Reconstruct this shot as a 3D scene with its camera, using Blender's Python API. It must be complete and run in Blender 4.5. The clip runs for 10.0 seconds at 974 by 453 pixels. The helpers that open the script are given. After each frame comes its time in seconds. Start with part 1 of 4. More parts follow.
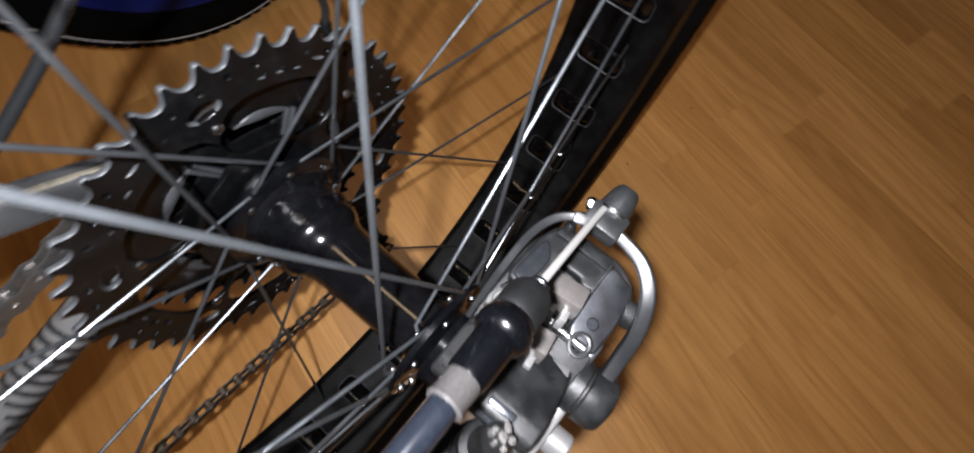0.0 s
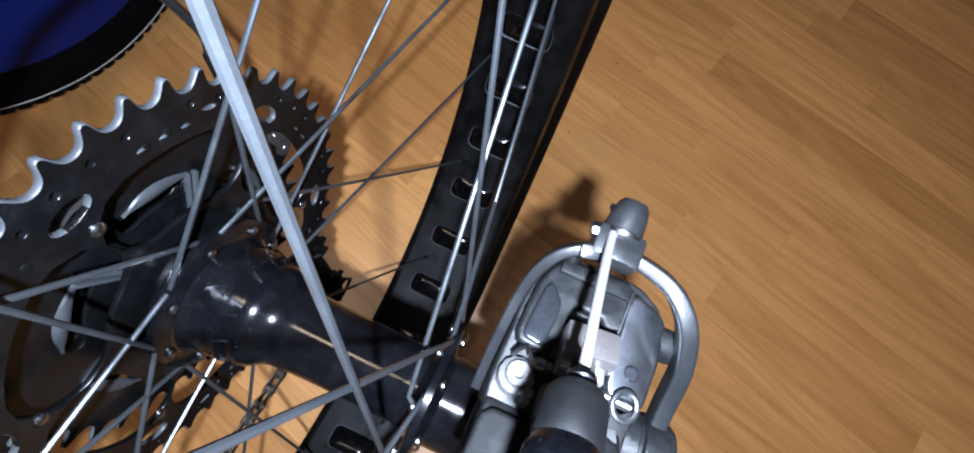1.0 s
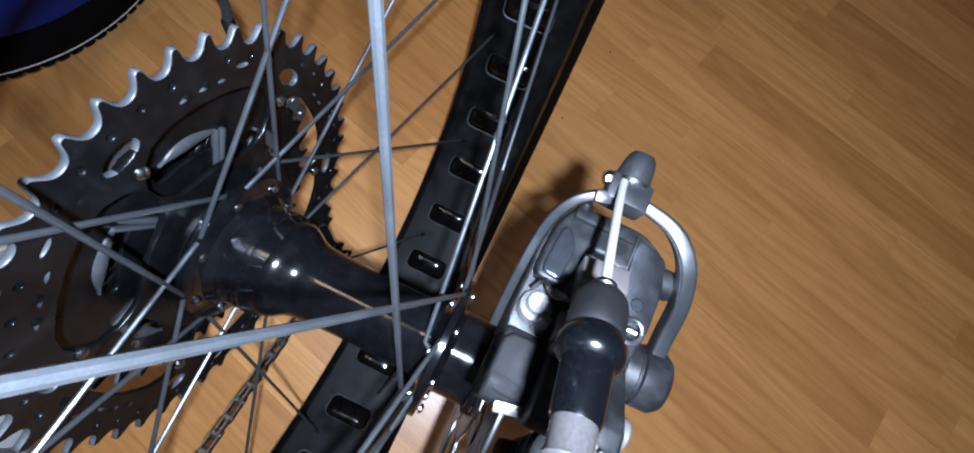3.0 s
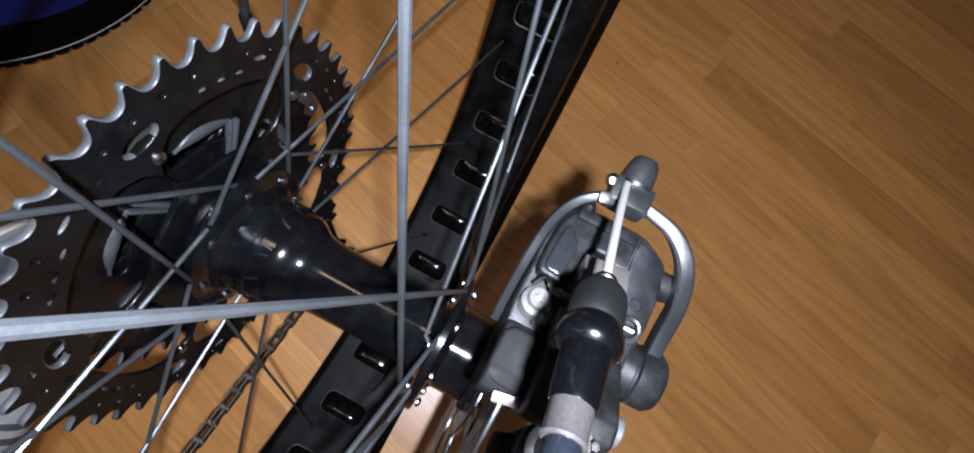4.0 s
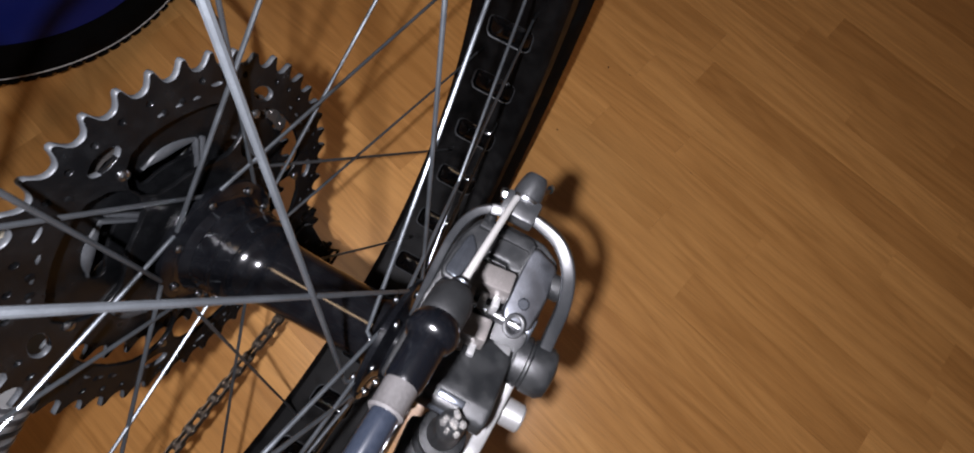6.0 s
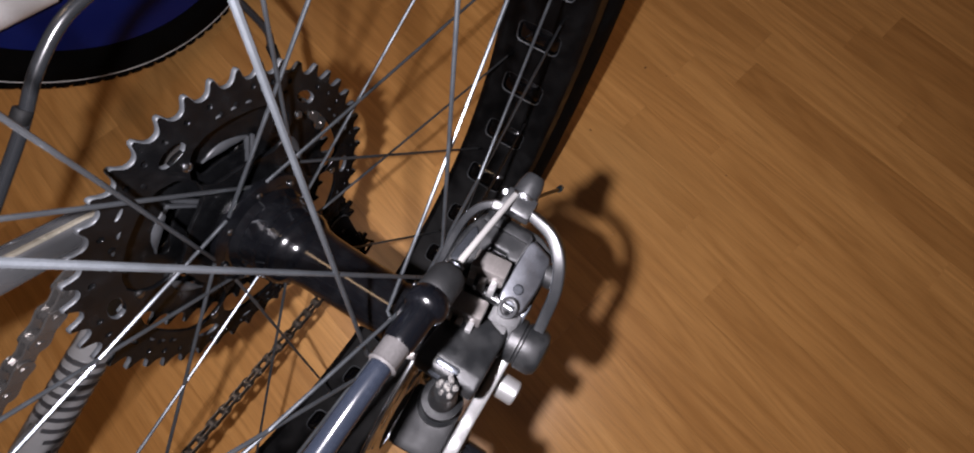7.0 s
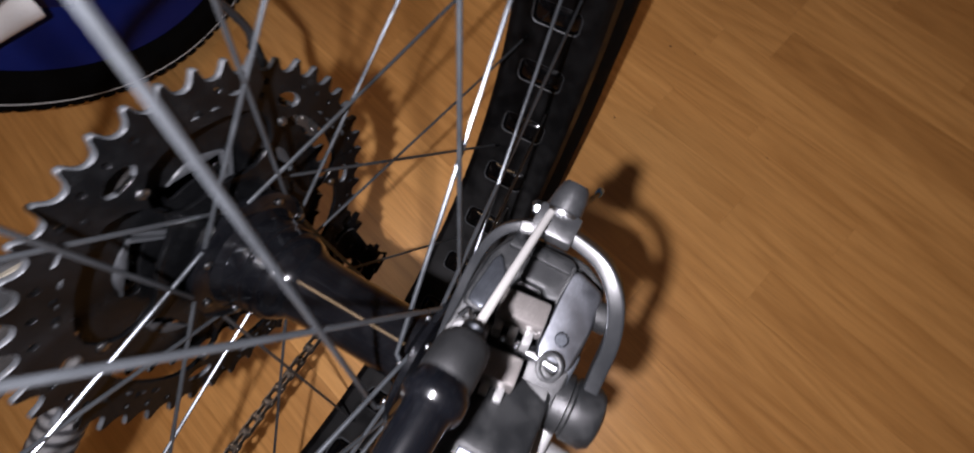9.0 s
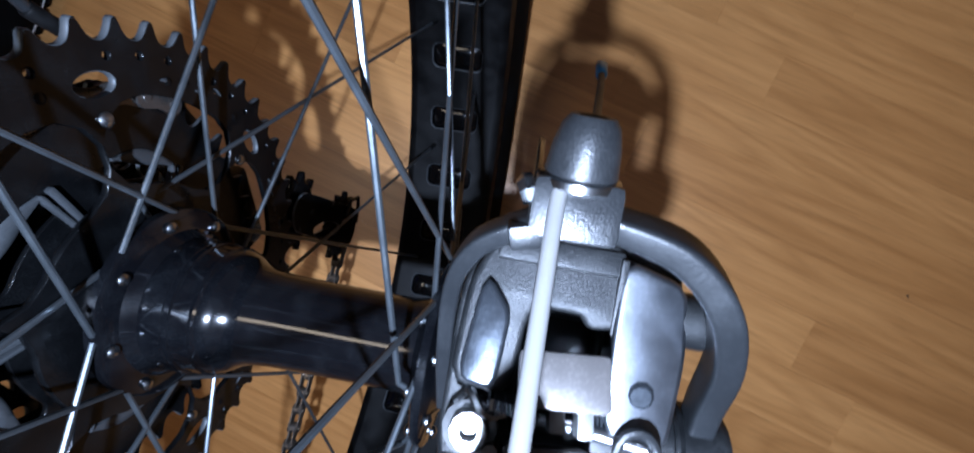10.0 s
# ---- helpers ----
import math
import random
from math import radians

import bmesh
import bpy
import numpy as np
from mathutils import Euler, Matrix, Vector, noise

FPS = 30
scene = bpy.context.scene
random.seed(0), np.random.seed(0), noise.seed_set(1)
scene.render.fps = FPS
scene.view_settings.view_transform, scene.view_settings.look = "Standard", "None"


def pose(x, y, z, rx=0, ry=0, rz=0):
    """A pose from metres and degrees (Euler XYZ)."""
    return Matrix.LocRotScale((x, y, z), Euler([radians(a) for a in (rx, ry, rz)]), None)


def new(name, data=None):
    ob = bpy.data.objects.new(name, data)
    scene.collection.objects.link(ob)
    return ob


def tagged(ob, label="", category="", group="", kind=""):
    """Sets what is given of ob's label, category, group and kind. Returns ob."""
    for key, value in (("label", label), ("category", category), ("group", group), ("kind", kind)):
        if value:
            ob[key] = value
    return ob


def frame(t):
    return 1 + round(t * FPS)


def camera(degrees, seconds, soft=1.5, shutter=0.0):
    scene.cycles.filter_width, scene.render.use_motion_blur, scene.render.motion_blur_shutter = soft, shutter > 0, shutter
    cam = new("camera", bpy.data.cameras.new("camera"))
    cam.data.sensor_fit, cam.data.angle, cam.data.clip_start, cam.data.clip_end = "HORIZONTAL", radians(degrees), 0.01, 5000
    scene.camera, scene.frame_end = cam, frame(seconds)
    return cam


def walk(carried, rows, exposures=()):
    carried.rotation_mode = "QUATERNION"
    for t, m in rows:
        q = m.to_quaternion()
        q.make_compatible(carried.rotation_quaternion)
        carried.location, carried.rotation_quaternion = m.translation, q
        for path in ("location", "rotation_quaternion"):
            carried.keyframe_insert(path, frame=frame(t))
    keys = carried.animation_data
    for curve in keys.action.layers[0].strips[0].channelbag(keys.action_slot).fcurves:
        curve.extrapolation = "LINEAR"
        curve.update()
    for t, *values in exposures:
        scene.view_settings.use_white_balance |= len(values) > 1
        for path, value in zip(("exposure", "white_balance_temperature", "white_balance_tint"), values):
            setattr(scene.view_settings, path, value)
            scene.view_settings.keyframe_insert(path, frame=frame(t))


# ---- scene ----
# Bike axes: x along the rear axle to the bike's left, y backwards, z up; HUB is the axle's height over the floor.
HUB = 0.3795
cam = camera(93.77, 10.0, 1.9, 0.5)
# seconds; eye relative to the axle's middle; turn about x, y, z in degrees
PATH = [
    (0.0, 0.0814, -0.0047, 0.2276, 18.86, -1.66, 38.97),
    (0.5, 0.0670, 0.0093, 0.2069, 18.15, -2.66, 28.07),
    (1.0, 0.0595, 0.0135, 0.2060, 17.34, -3.59, 24.57),
    (1.5, 0.0568, 0.0062, 0.2061, 16.48, -4.44, 23.22),
    (2.0, 0.0580, 0.0011, 0.2076, 16.20, -4.99, 23.02),
    (2.5, 0.0558, -0.0021, 0.2110, 16.09, -5.30, 23.77),
    (4.0, 0.0560, -0.0099, 0.2167, 16.65, -6.32, 27.54),
    (4.5, 0.0539, -0.0064, 0.2154, 16.87, -6.40, 27.69),
    (5.0, 0.0637, -0.0008, 0.2213, 17.02, -6.72, 27.79),
    (5.2, 0.0688, 0.0058, 0.2261, 17.25, -6.37, 27.13),
    (6.3, 0.0939, -0.0004, 0.2479, 16.37, -3.00, 28.90),
    (6.5, 0.0985, -0.0077, 0.2550, 16.42, -1.88, 30.03),
    (7.0, 0.1008, 0.0034, 0.2567, 16.16, -0.18, 31.08),
    (7.5, 0.0943, 0.0076, 0.2443, 16.15, 0.73, 31.57),
    (8.0, 0.0881, 0.0112, 0.2382, 16.36, 1.29, 31.73),
    (8.5, 0.0887, 0.0095, 0.2349, 16.50, 1.92, 31.37),
    (9.0, 0.0884, 0.0208, 0.2187, 15.41, 3.02, 28.88),
    (9.5, 0.0773, 0.0583, 0.1717, 5.29, 4.97, 16.51),
    (10.0, 0.0766, 0.0551, 0.1616, -2.05, 4.85, 9.52),
]
walk(cam, [(t, pose(x, y, HUB + z, a, b, c)) for t, x, y, z, a, b, c in PATH],
     exposures=[(0.0, -0.28, 6400, 14), (0.5, 0.28, 5600, 12), (1.0, 0.36, 5300, 12), (2.5, 0.30, 5050, 11), (4.0, -0.14, 5800, 15), (4.5, 0.12, 5850, 15), (5.0, 0.08, 6000, 14),
                (6.5, -0.40, 6400, 21), (7.5, -0.38, 6550, 23), (8.5, -0.58, 6750, 26), (9.0, -0.32, 6400, 21), (9.5, 0.18, 5200, 12), (10.0, -0.08, 4850, 12)])

# ---- light: the filming phone's small white torch, held over the wheel, and a dim warm room ----
world = bpy.data.worlds.new("room_dusk")
scene.world = world
world.use_nodes = True
world.node_tree.nodes["Background"].inputs[0].default_value = (1.0, 0.72, 0.45, 1)
world.node_tree.nodes["Background"].inputs[1].default_value = 0.015
torch = new("torch", bpy.data.lights.new("torch", "POINT"))
torch.data.energy, torch.data.shadow_soft_size, torch.data.color = 16.3, 0.004, (0.97, 0.98, 1.0)
torch.location = (0.0715, -0.018, HUB + 0.261)
tube_light = new("ceiling_tube", bpy.data.lights.new("ceiling_tube", "AREA"))
tube_light.data.shape, tube_light.data.size, tube_light.data.size_y = "RECTANGLE", 0.9, 0.22
tube_light.data.energy, tube_light.data.color = 8.0, (1.0, 0.72, 0.42)
tube_light.matrix_world = pose(-0.68, 0.12, 2.44)


# ---- materials ----
def nodes_of(name):
    m = bpy.data.materials.new(name)
    m.use_nodes = True
    return m, m.node_tree.nodes, m.node_tree.links, m.node_tree.nodes["Principled BSDF"]


def plain(name, colour, rough=0.4, metal=0.0, coat=0.0, dust=0.25, scale=90.0, bump=0.02, light=None, spec=0.5, specks=False):
    """Painted or metal surface with fine dust, smears and faint relief."""
    m, n, l, b = nodes_of(name)
    tc = n.new("ShaderNodeTexCoord")
    big, fine = n.new("ShaderNodeTexNoise"), n.new("ShaderNodeTexNoise")
    big.inputs["Scale"].default_value, big.inputs["Detail"].default_value = scale * 0.35, 5
    fine.inputs["Scale"].default_value, fine.inputs["Detail"].default_value = scale * 8, 3
    l.new(tc.outputs["Object"], big.inputs["Vector"])
    l.new(tc.outputs["Object"], fine.inputs["Vector"])
    mul = n.new("ShaderNodeMath")
    mul.operation = "MULTIPLY"
    l.new(big.outputs["Fac"], mul.inputs[0])
    l.new(fine.outputs["Fac"], mul.inputs[1])
    ramp = n.new("ShaderNodeValToRGB")
    ramp.color_ramp.elements[0].position, ramp.color_ramp.elements[1].position = (0.335, 0.40) if specks else (0.22, 0.5)
    c2 = light or tuple(min(1.0, c * (1 + dust) + 0.004 * dust) for c in colour)
    ramp.color_ramp.elements[0].color, ramp.color_ramp.elements[1].color = (*colour, 1), (*c2, 1)
    l.new(mul.outputs[0], ramp.inputs["Fac"])
    l.new(ramp.outputs["Color"], b.inputs["Base Color"])
    rr = n.new("ShaderNodeMapRange")
    rr.inputs["From Min"].default_value, rr.inputs["From Max"].default_value = 0.3, 0.7
    rr.inputs["To Min"].default_value, rr.inputs["To Max"].default_value = max(0.03, rough * 0.75), min(1, rough * 1.3)
    l.new(big.outputs["Fac"], rr.inputs["Value"])
    l.new(rr.outputs["Result"], b.inputs["Roughness"])
    b.inputs["Metallic"].default_value, b.inputs["Coat Weight"].default_value = metal, coat
    b.inputs["Coat Roughness"].default_value = 0.12
    b.inputs["Specular IOR Level"].default_value = spec
    bp = n.new("ShaderNodeBump")
    bp.inputs["Strength"].default_value, bp.inputs["Distance"].default_value = min(1.0, bump * 2), 0.00012
    l.new(fine.outputs["Fac"], bp.inputs["Height"])
    l.new(bp.outputs["Normal"], b.inputs["Normal"])
    return m


def laminate():
    m, n, l, b = nodes_of("oak_laminate")
    tc, info = n.new("ShaderNodeTexCoord"), n.new("ShaderNodeObjectInfo")
    off = n.new("ShaderNodeVectorMath")
    off.operation = "MULTIPLY"
    off.inputs[1].default_value = (37.0, 91.0, 13.0)
    l.new(info.outputs["Random"], off.inputs[0])
    add = n.new("ShaderNodeVectorMath")
    l.new(tc.outputs["Object"], add.inputs[0])
    l.new(off.outputs[0], add.inputs[1])

    def noise_at(scale_xyz, detail, rough=0.6, distort=0.0):
        mp, t = n.new("ShaderNodeMapping"), n.new("ShaderNodeTexNoise")
        mp.inputs["Scale"].default_value = scale_xyz
        l.new(add.outputs[0], mp.inputs["Vector"])
        l.new(mp.outputs[0], t.inputs["Vector"])
        t.inputs["Scale"].default_value, t.inputs["Detail"].default_value = 1.0, detail
        t.inputs["Roughness"].default_value, t.inputs["Distortion"].default_value = rough, distort
        return t

    grain = noise_at((4, 85, 20), 5, 0.62)
    pores = noise_at((22, 620, 60), 3, 0.6)
    wide = noise_at((1.3, 13, 8), 1.5, 0.45, 0.55)
    wave = n.new("ShaderNodeMath")
    wave.operation = "PINGPONG"
    wave.inputs[1].default_value = 0.5
    sc = n.new("ShaderNodeMath")
    sc.operation = "MULTIPLY"
    sc.inputs[1].default_value = 11.0
    l.new(wide.outputs["Fac"], sc.inputs[0])
    l.new(sc.outputs[0], wave.inputs[0])
    mix1, mix2, mix3, mix4 = (n.new("ShaderNodeMix") for _ in range(4))
    for q in (mix1, mix2, mix3, mix4):
        q.data_type = "RGBA"
    ramp = n.new("ShaderNodeValToRGB")
    e = ramp.color_ramp.elements
    e[0].position, e[1].position = 0.32, 0.7
    e[0].color, e[1].color = (0.465, 0.231, 0.068, 1), (0.575, 0.302, 0.098, 1)
    l.new(grain.outputs["Fac"], ramp.inputs["Fac"])
    # growth figure
    line = n.new("ShaderNodeMapRange")
    line.inputs["From Min"].default_value, line.inputs["From Max"].default_value = 0.0, 0.36
    l.new(wave.outputs[0], line.inputs["Value"])
    l.new(line.outputs["Result"], mix1.inputs["Factor"])
    mix1.inputs["A"].default_value, mix1.inputs["B"].default_value = (0.87, 0.83, 0.775, 1), (1.04, 1.035, 1.03, 1)
    mix2.blend_type = "MULTIPLY"
    mix2.inputs["Factor"].default_value = 0.8
    l.new(ramp.outputs["Color"], mix2.inputs["A"])
    l.new(mix1.outputs["Result"], mix2.inputs["B"])
    # pores
    pr = n.new("ShaderNodeMapRange")
    pr.inputs["From Min"].default_value, pr.inputs["From Max"].default_value = 0.36, 0.5
    pr.inputs["To Min"].default_value, pr.inputs["To Max"].default_value = 0.86, 1.0
    l.new(pores.outputs["Fac"], pr.inputs["Value"])
    mix3.blend_type = "MULTIPLY"
    mix3.inputs["Factor"].default_value = 1.0
    l.new(mix2.outputs["Result"], mix3.inputs["A"])
    l.new(pr.outputs["Result"], mix3.inputs["B"])
    # each strip its own tone
    tone = n.new("ShaderNodeValToRGB")
    tone.color_ramp.elements[0].color, tone.color_ramp.elements[1].color = (0.84, 0.79, 0.73, 1), (1.14, 1.15, 1.16, 1)
    l.new(info.outputs["Random"], tone.inputs["Fac"])
    mix4.blend_type = "MULTIPLY"
    mix4.inputs["Factor"].default_value = 1.0
    l.new(mix3.outputs["Result"], mix4.inputs["A"])
    l.new(tone.outputs["Color"], mix4.inputs["B"])
    l.new(mix4.outputs["Result"], b.inputs["Base Color"])
    rr = n.new("ShaderNodeMapRange")
    rr.inputs["To Min"].default_value, rr.inputs["To Max"].default_value = 0.40, 0.29
    l.new(pores.outputs["Fac"], rr.inputs["Value"])
    l.new(rr.outputs["Result"], b.inputs["Roughness"])
    bp = n.new("ShaderNodeBump")
    b.inputs["Specular IOR Level"].default_value = 0.75
    bp.inputs["Strength"].default_value, bp.inputs["Distance"].default_value = 0.25, 0.0004
    l.new(pores.outputs["Fac"], bp.inputs["Height"])
    l.new(bp.outputs["Normal"], b.inputs["Normal"])
    return m


OAK = laminate()
BLACK_GLOSS = plain("black_anodised_gloss", (0.0016, 0.0017, 0.0022), 0.11, 0.0, 0.0, 0.5, 300, 0.004, light=(0.0055, 0.006, 0.0068), spec=0.45)
BLACK_RIM = plain("black_satin_rim", (0.0009, 0.0009, 0.0010), 0.45, 0.0, 0.0, 0.5, 160, 0.03, spec=0.15)
BLACK_TAPE = plain("black_rim_tape", (0.0014, 0.0014, 0.0016), 0.12, 0.0, 0.15, 0.4, 90, 0.01, spec=0.35)
RUBBER = plain("black_tyre_rubber", (0.0006, 0.0006, 0.0006), 0.8, 0, 0, 0.8, 110, 0.1, spec=0.06)
COG_BLACK = plain("black_phosphated_steel", (0.0016, 0.0017, 0.0019), 0.22, 0.0, 0.0, 1.0, 260, 0.4, light=(0.005, 0.0054, 0.0058), spec=0.26)
WORN_EDGE = plain("worn_steel_edge", (0.05, 0.054, 0.058), 0.5, 0.4, 0.0, 0.5, 200, 0.06)
LIP_STEEL = plain("dull_ground_steel", (0.024, 0.026, 0.028), 0.4, 0.1, 0.0, 0.6, 260, 0.1)
STAINLESS = plain("stainless_spoke", (0.074, 0.082, 0.089), 0.34, 0.78, 0.0, 0.3, 250, 0.05)
STEEL = plain("bright_steel", (0.36, 0.37, 0.38), 0.22, 1.0, 0.0, 0.2, 200, 0.02)
ALLOY = plain("polished_grey_alloy", (0.050, 0.054, 0.060), 0.34, 1.0, 0.0, 0.4, 160, 0.06)
CAST_BLACK = plain("dusty_black_cast_alloy", (0.0032, 0.0035, 0.0038), 0.44, 0.0, 0.0, 0.6, 420, 0.4, light=(0.013, 0.0134, 0.0134), spec=0.27)
DUSTY = plain("matte_dusty_casting", (0.0042, 0.0044, 0.0046), 0.65, 0.0, 0.0, 0.6, 420, 0.4, light=(0.0115, 0.0116, 0.0114), spec=0.1)
GUNMETAL = plain("gunmetal_grey_paint", (0.05, 0.055, 0.063), 0.2, 0.85, 0.1, 0.6, 180, 0.08)
PAD_STEEL = plain("brownish_pad_steel", (0.10, 0.092, 0.087), 0.36, 0.6, 0.0, 0.5, 220, 0.05)
SILVER = plain("silver_bracket", (0.20, 0.20, 0.198), 0.33, 0.7, 0, 0.3, 150, 0.06)
CABLE_WHITE = plain("pale_coated_cable", (0.125, 0.122, 0.117), 0.4, 0.0, 0, 0.1, 300, 0.03)
HOUSING_GREY = plain("grey_blue_cable_housing", (0.0035, 0.0044, 0.0065), 0.15, 0, 0.0, 0.3, 100, 0.01, spec=0.4)
BOOT = plain("dusty_black_rubber_boot", (0.0022, 0.0023, 0.0024), 0.6, 0, 0.0, 0.8, 260, 0.12, spec=0.14)
BLUE_TIP = plain("blue_crimp", (0.08, 0.42, 1.0), 0.3, 0.2, 0.2, 0.2, 200, 0.02)
BLUE_RIM = plain("deep_blue_paint", (0.003, 0.009, 0.085), 0.4, 0.0, 0.0, 0.2, 60, 0.02, spec=0.2)
WHITE_PAINT = plain("white_frame_paint", (0.66, 0.66, 0.65), 0.35, 0, 0.3, 0.08, 40, 0.01, light=(0.56, 0.55, 0.53))
GREY_PAINT = plain("grey_frame_paint", (0.035, 0.036, 0.037), 0.25, 0, 0.6, 0.12, 40, 0.01)
SHIFT_GREY = plain("grey_shift_housing", (0.009, 0.0098, 0.0108), 0.25, 0, 0.2, 0.3, 100, 0.01)
STAY_WHITE = plain("dull_white_stay_paint", (0.10, 0.10, 0.099), 0.3, 0, 0.4, 0.1, 40, 0.01)
SLEEVE = plain("glossy_black_plastic_sleeve", (0.0006, 0.0007, 0.0010), 0.2, 0, 0.1, 0.5, 120, 0.01, spec=0.4)
FERRULE = plain("dull_pinkish_ferrule", (0.028, 0.0265, 0.026), 0.35, 0.3, 0, 0.4, 200, 0.03)
# cream colour standing in for the warm tube's reflection on the seat stay
STAY_SHEEN = plain("pale_stay_sheen", (0.13, 0.118, 0.092), 0.25, 0.2, 0.4, 0.3, 60, 0.03)
GRIME = plain("chalky_grime", (0.02, 0.019, 0.018), 0.8, 0, 0, 0.3, 700, 0.5, light=(0.16, 0.15, 0.135))
DULL = plain("dull_zinc_grey", (0.0065, 0.0069, 0.0074), 0.36, 0.0, 0.0, 0.6, 320, 0.3, light=(0.014, 0.0146, 0.0152), spec=0.4)
ARCH = plain("satin_grey_arm", (0.0065, 0.007, 0.0076), 0.36, 0.0, 0.0, 0.6, 260, 0.14, light=(0.0115, 0.0122, 0.013), spec=0.28)
POLISH = plain("smooth_grey_cheek", (0.19, 0.20, 0.22), 0.36, 1.0, 0.1, 0.4, 160, 0.06)
GRAPHIC = plain("black_frame_graphic", (0.015, 0.015, 0.016), 0.4, 0, 0.2, 0.3, 80, 0.01)
CHAIN_STEEL = plain("oily_chain_steel", (0.10, 0.085, 0.07), 0.35, 0.85, 0, 0.6, 260, 0.05)
CHAIN_BRIGHT = plain("bright_chain_steel", (0.11, 0.105, 0.10), 0.28, 0.85, 0, 0.35, 260, 0.05)
WALL_PAINT = plain("cream_wall_paint", (0.62, 0.55, 0.44), 0.8, 0, 0, 0.06, 8, 0.04)
CEIL_PAINT = plain("white_ceiling_paint", (0.75, 0.72, 0.66), 0.85, 0, 0, 0.05, 8, 0.04)
SPECK = plain("dark_floor_speck", (0.03, 0.018, 0.01), 0.7, 0, 0, 0.2, 300, 0.05)


# ---- mesh helpers ----
def thing(name, label, category, kind="", group="", at=(0, 0, 0)):
    ob = new(name)
    ob.location = at
    return tagged(ob, label, category, group, kind)


def finish(bm, material, smooth=True, angle=35):
    me = bpy.data.meshes.new("part")
    bmesh.ops.recalc_face_normals(bm, faces=bm.faces)
    bm.to_mesh(me)
    bm.free()
    for mt in material if isinstance(material, (list, tuple)) else [material]:
        me.materials.append(mt)
    if smooth:
        me.polygons.foreach_set("use_smooth", [True] * len(me.polygons))
        me.set_sharp_from_angle(angle=radians(angle))
    return me


def part(name, bm, material, parent, label="", matrix=None):
    me = bm if isinstance(bm, bpy.types.Mesh) else finish(bm, material)
    ob = new(name, me)
    ob.parent = parent
    if matrix is not None:
        ob.matrix_basis = matrix
    if label:
        tagged(ob, label)
    return ob


def frame_axes(d):
    d = d.normalized()
    a = Vector((0, 0, 1)) if abs(d.z) < 0.9 else Vector((0, 1, 0))
    s = d.cross(a).normalized()
    return s, d.cross(s).normalized()


def smooth_path(points, steps=6):
    """Catmull-Rom through the points."""
    p = [Vector(q) for q in points]
    p = [2 * p[0] - p[1], *p, 2 * p[-1] - p[-2]]
    out = []
    for i in range(1, len(p) - 2):
        for s in range(steps):
            t = s / steps
            a, b, c, d = p[i - 1:i + 3]
            out.append(0.5 * (2 * b + (c - a) * t + (2 * a - 5 * b + 4 * c - d) * t * t + (3 * b - a - 3 * c + d) * t ** 3))
    return out + [p[-2]]


def tube(points, radius, sides=10, bm=None, section=None, up=None, cap=True):
    """A tube along points; radius a number or one for each point; section: a list of (u, v) in place of a circle."""
    bm = bm or bmesh.new()
    pts = [Vector(q) for q in points]
    sec = section or [(math.cos(2 * math.pi * k / sides), math.sin(2 * math.pi * k / sides)) for k in range(sides)]
    rings, side = [], None
    for i, q in enumerate(pts):
        d = (pts[min(i + 1, len(pts) - 1)] - pts[max(i - 1, 0)]).normalized()
        if up is not None:
            side = d.cross(Vector(up)).normalized()
        elif side is None:
            side = frame_axes(d)[0]
        else:
            side = (side - d * side.dot(d)).normalized()
        v = side.cross(d)
        r = radius[i] if isinstance(radius, (list, tuple)) else radius
        ru, rv = r if isinstance(r, tuple) else (r, r)
        rings.append([bm.verts.new(q + side * (a * ru) + v * (b * rv)) for a, b in sec])
    n = len(sec)
    for a, b in zip(rings, rings[1:]):
        for k in range(n):
            bm.faces.new((a[k], a[(k + 1) % n], b[(k + 1) % n], b[k]))
    if cap:
        bm.faces.new(rings[0])
        bm.faces.new(list(reversed(rings[-1])))
    return bm


def revolve(profile, sides=48, bm=None, closed=False, ripple=None):
    """A profile of (x, r) turned about the x axis."""
    bm = bm or bmesh.new()
    rings = []
    for k in range(sides):
        a = 2 * math.pi * k / sides
        rings.append([bm.verts.new((x, r * math.cos(a), r * math.sin(a))) for x, r in profile])
    m = len(profile)
    for k in range(sides):
        p, q = rings[k], rings[(k + 1) % sides]
        for i in range(m if closed else m - 1):
            j = (i + 1) % m
            bm.faces.new((p[i], p[j], q[j], q[i]))
    return bm


def barrel(a, b, profile, sides=20, bm=None):
    """A turned solid on the line from a to b: profile of (distance from a, radius); ends are closed."""
    bm = bm or bmesh.new()
    a, b = Vector(a), Vector(b)
    d = (b - a).normalized()
    s, v = frame_axes(d)
    rings = [[bm.verts.new(a + d * h + (s * math.cos(2 * math.pi * k / sides) + v * math.sin(2 * math.pi * k / sides)) * r) for k in range(sides)] for h, r in profile]
    for p, q in zip(rings, rings[1:]):
        for k in range(sides):
            bm.faces.new((p[k], p[(k + 1) % sides], q[(k + 1) % sides], q[k]))
    bm.faces.new(rings[0])
    bm.faces.new(list(reversed(rings[-1])))
    return bm


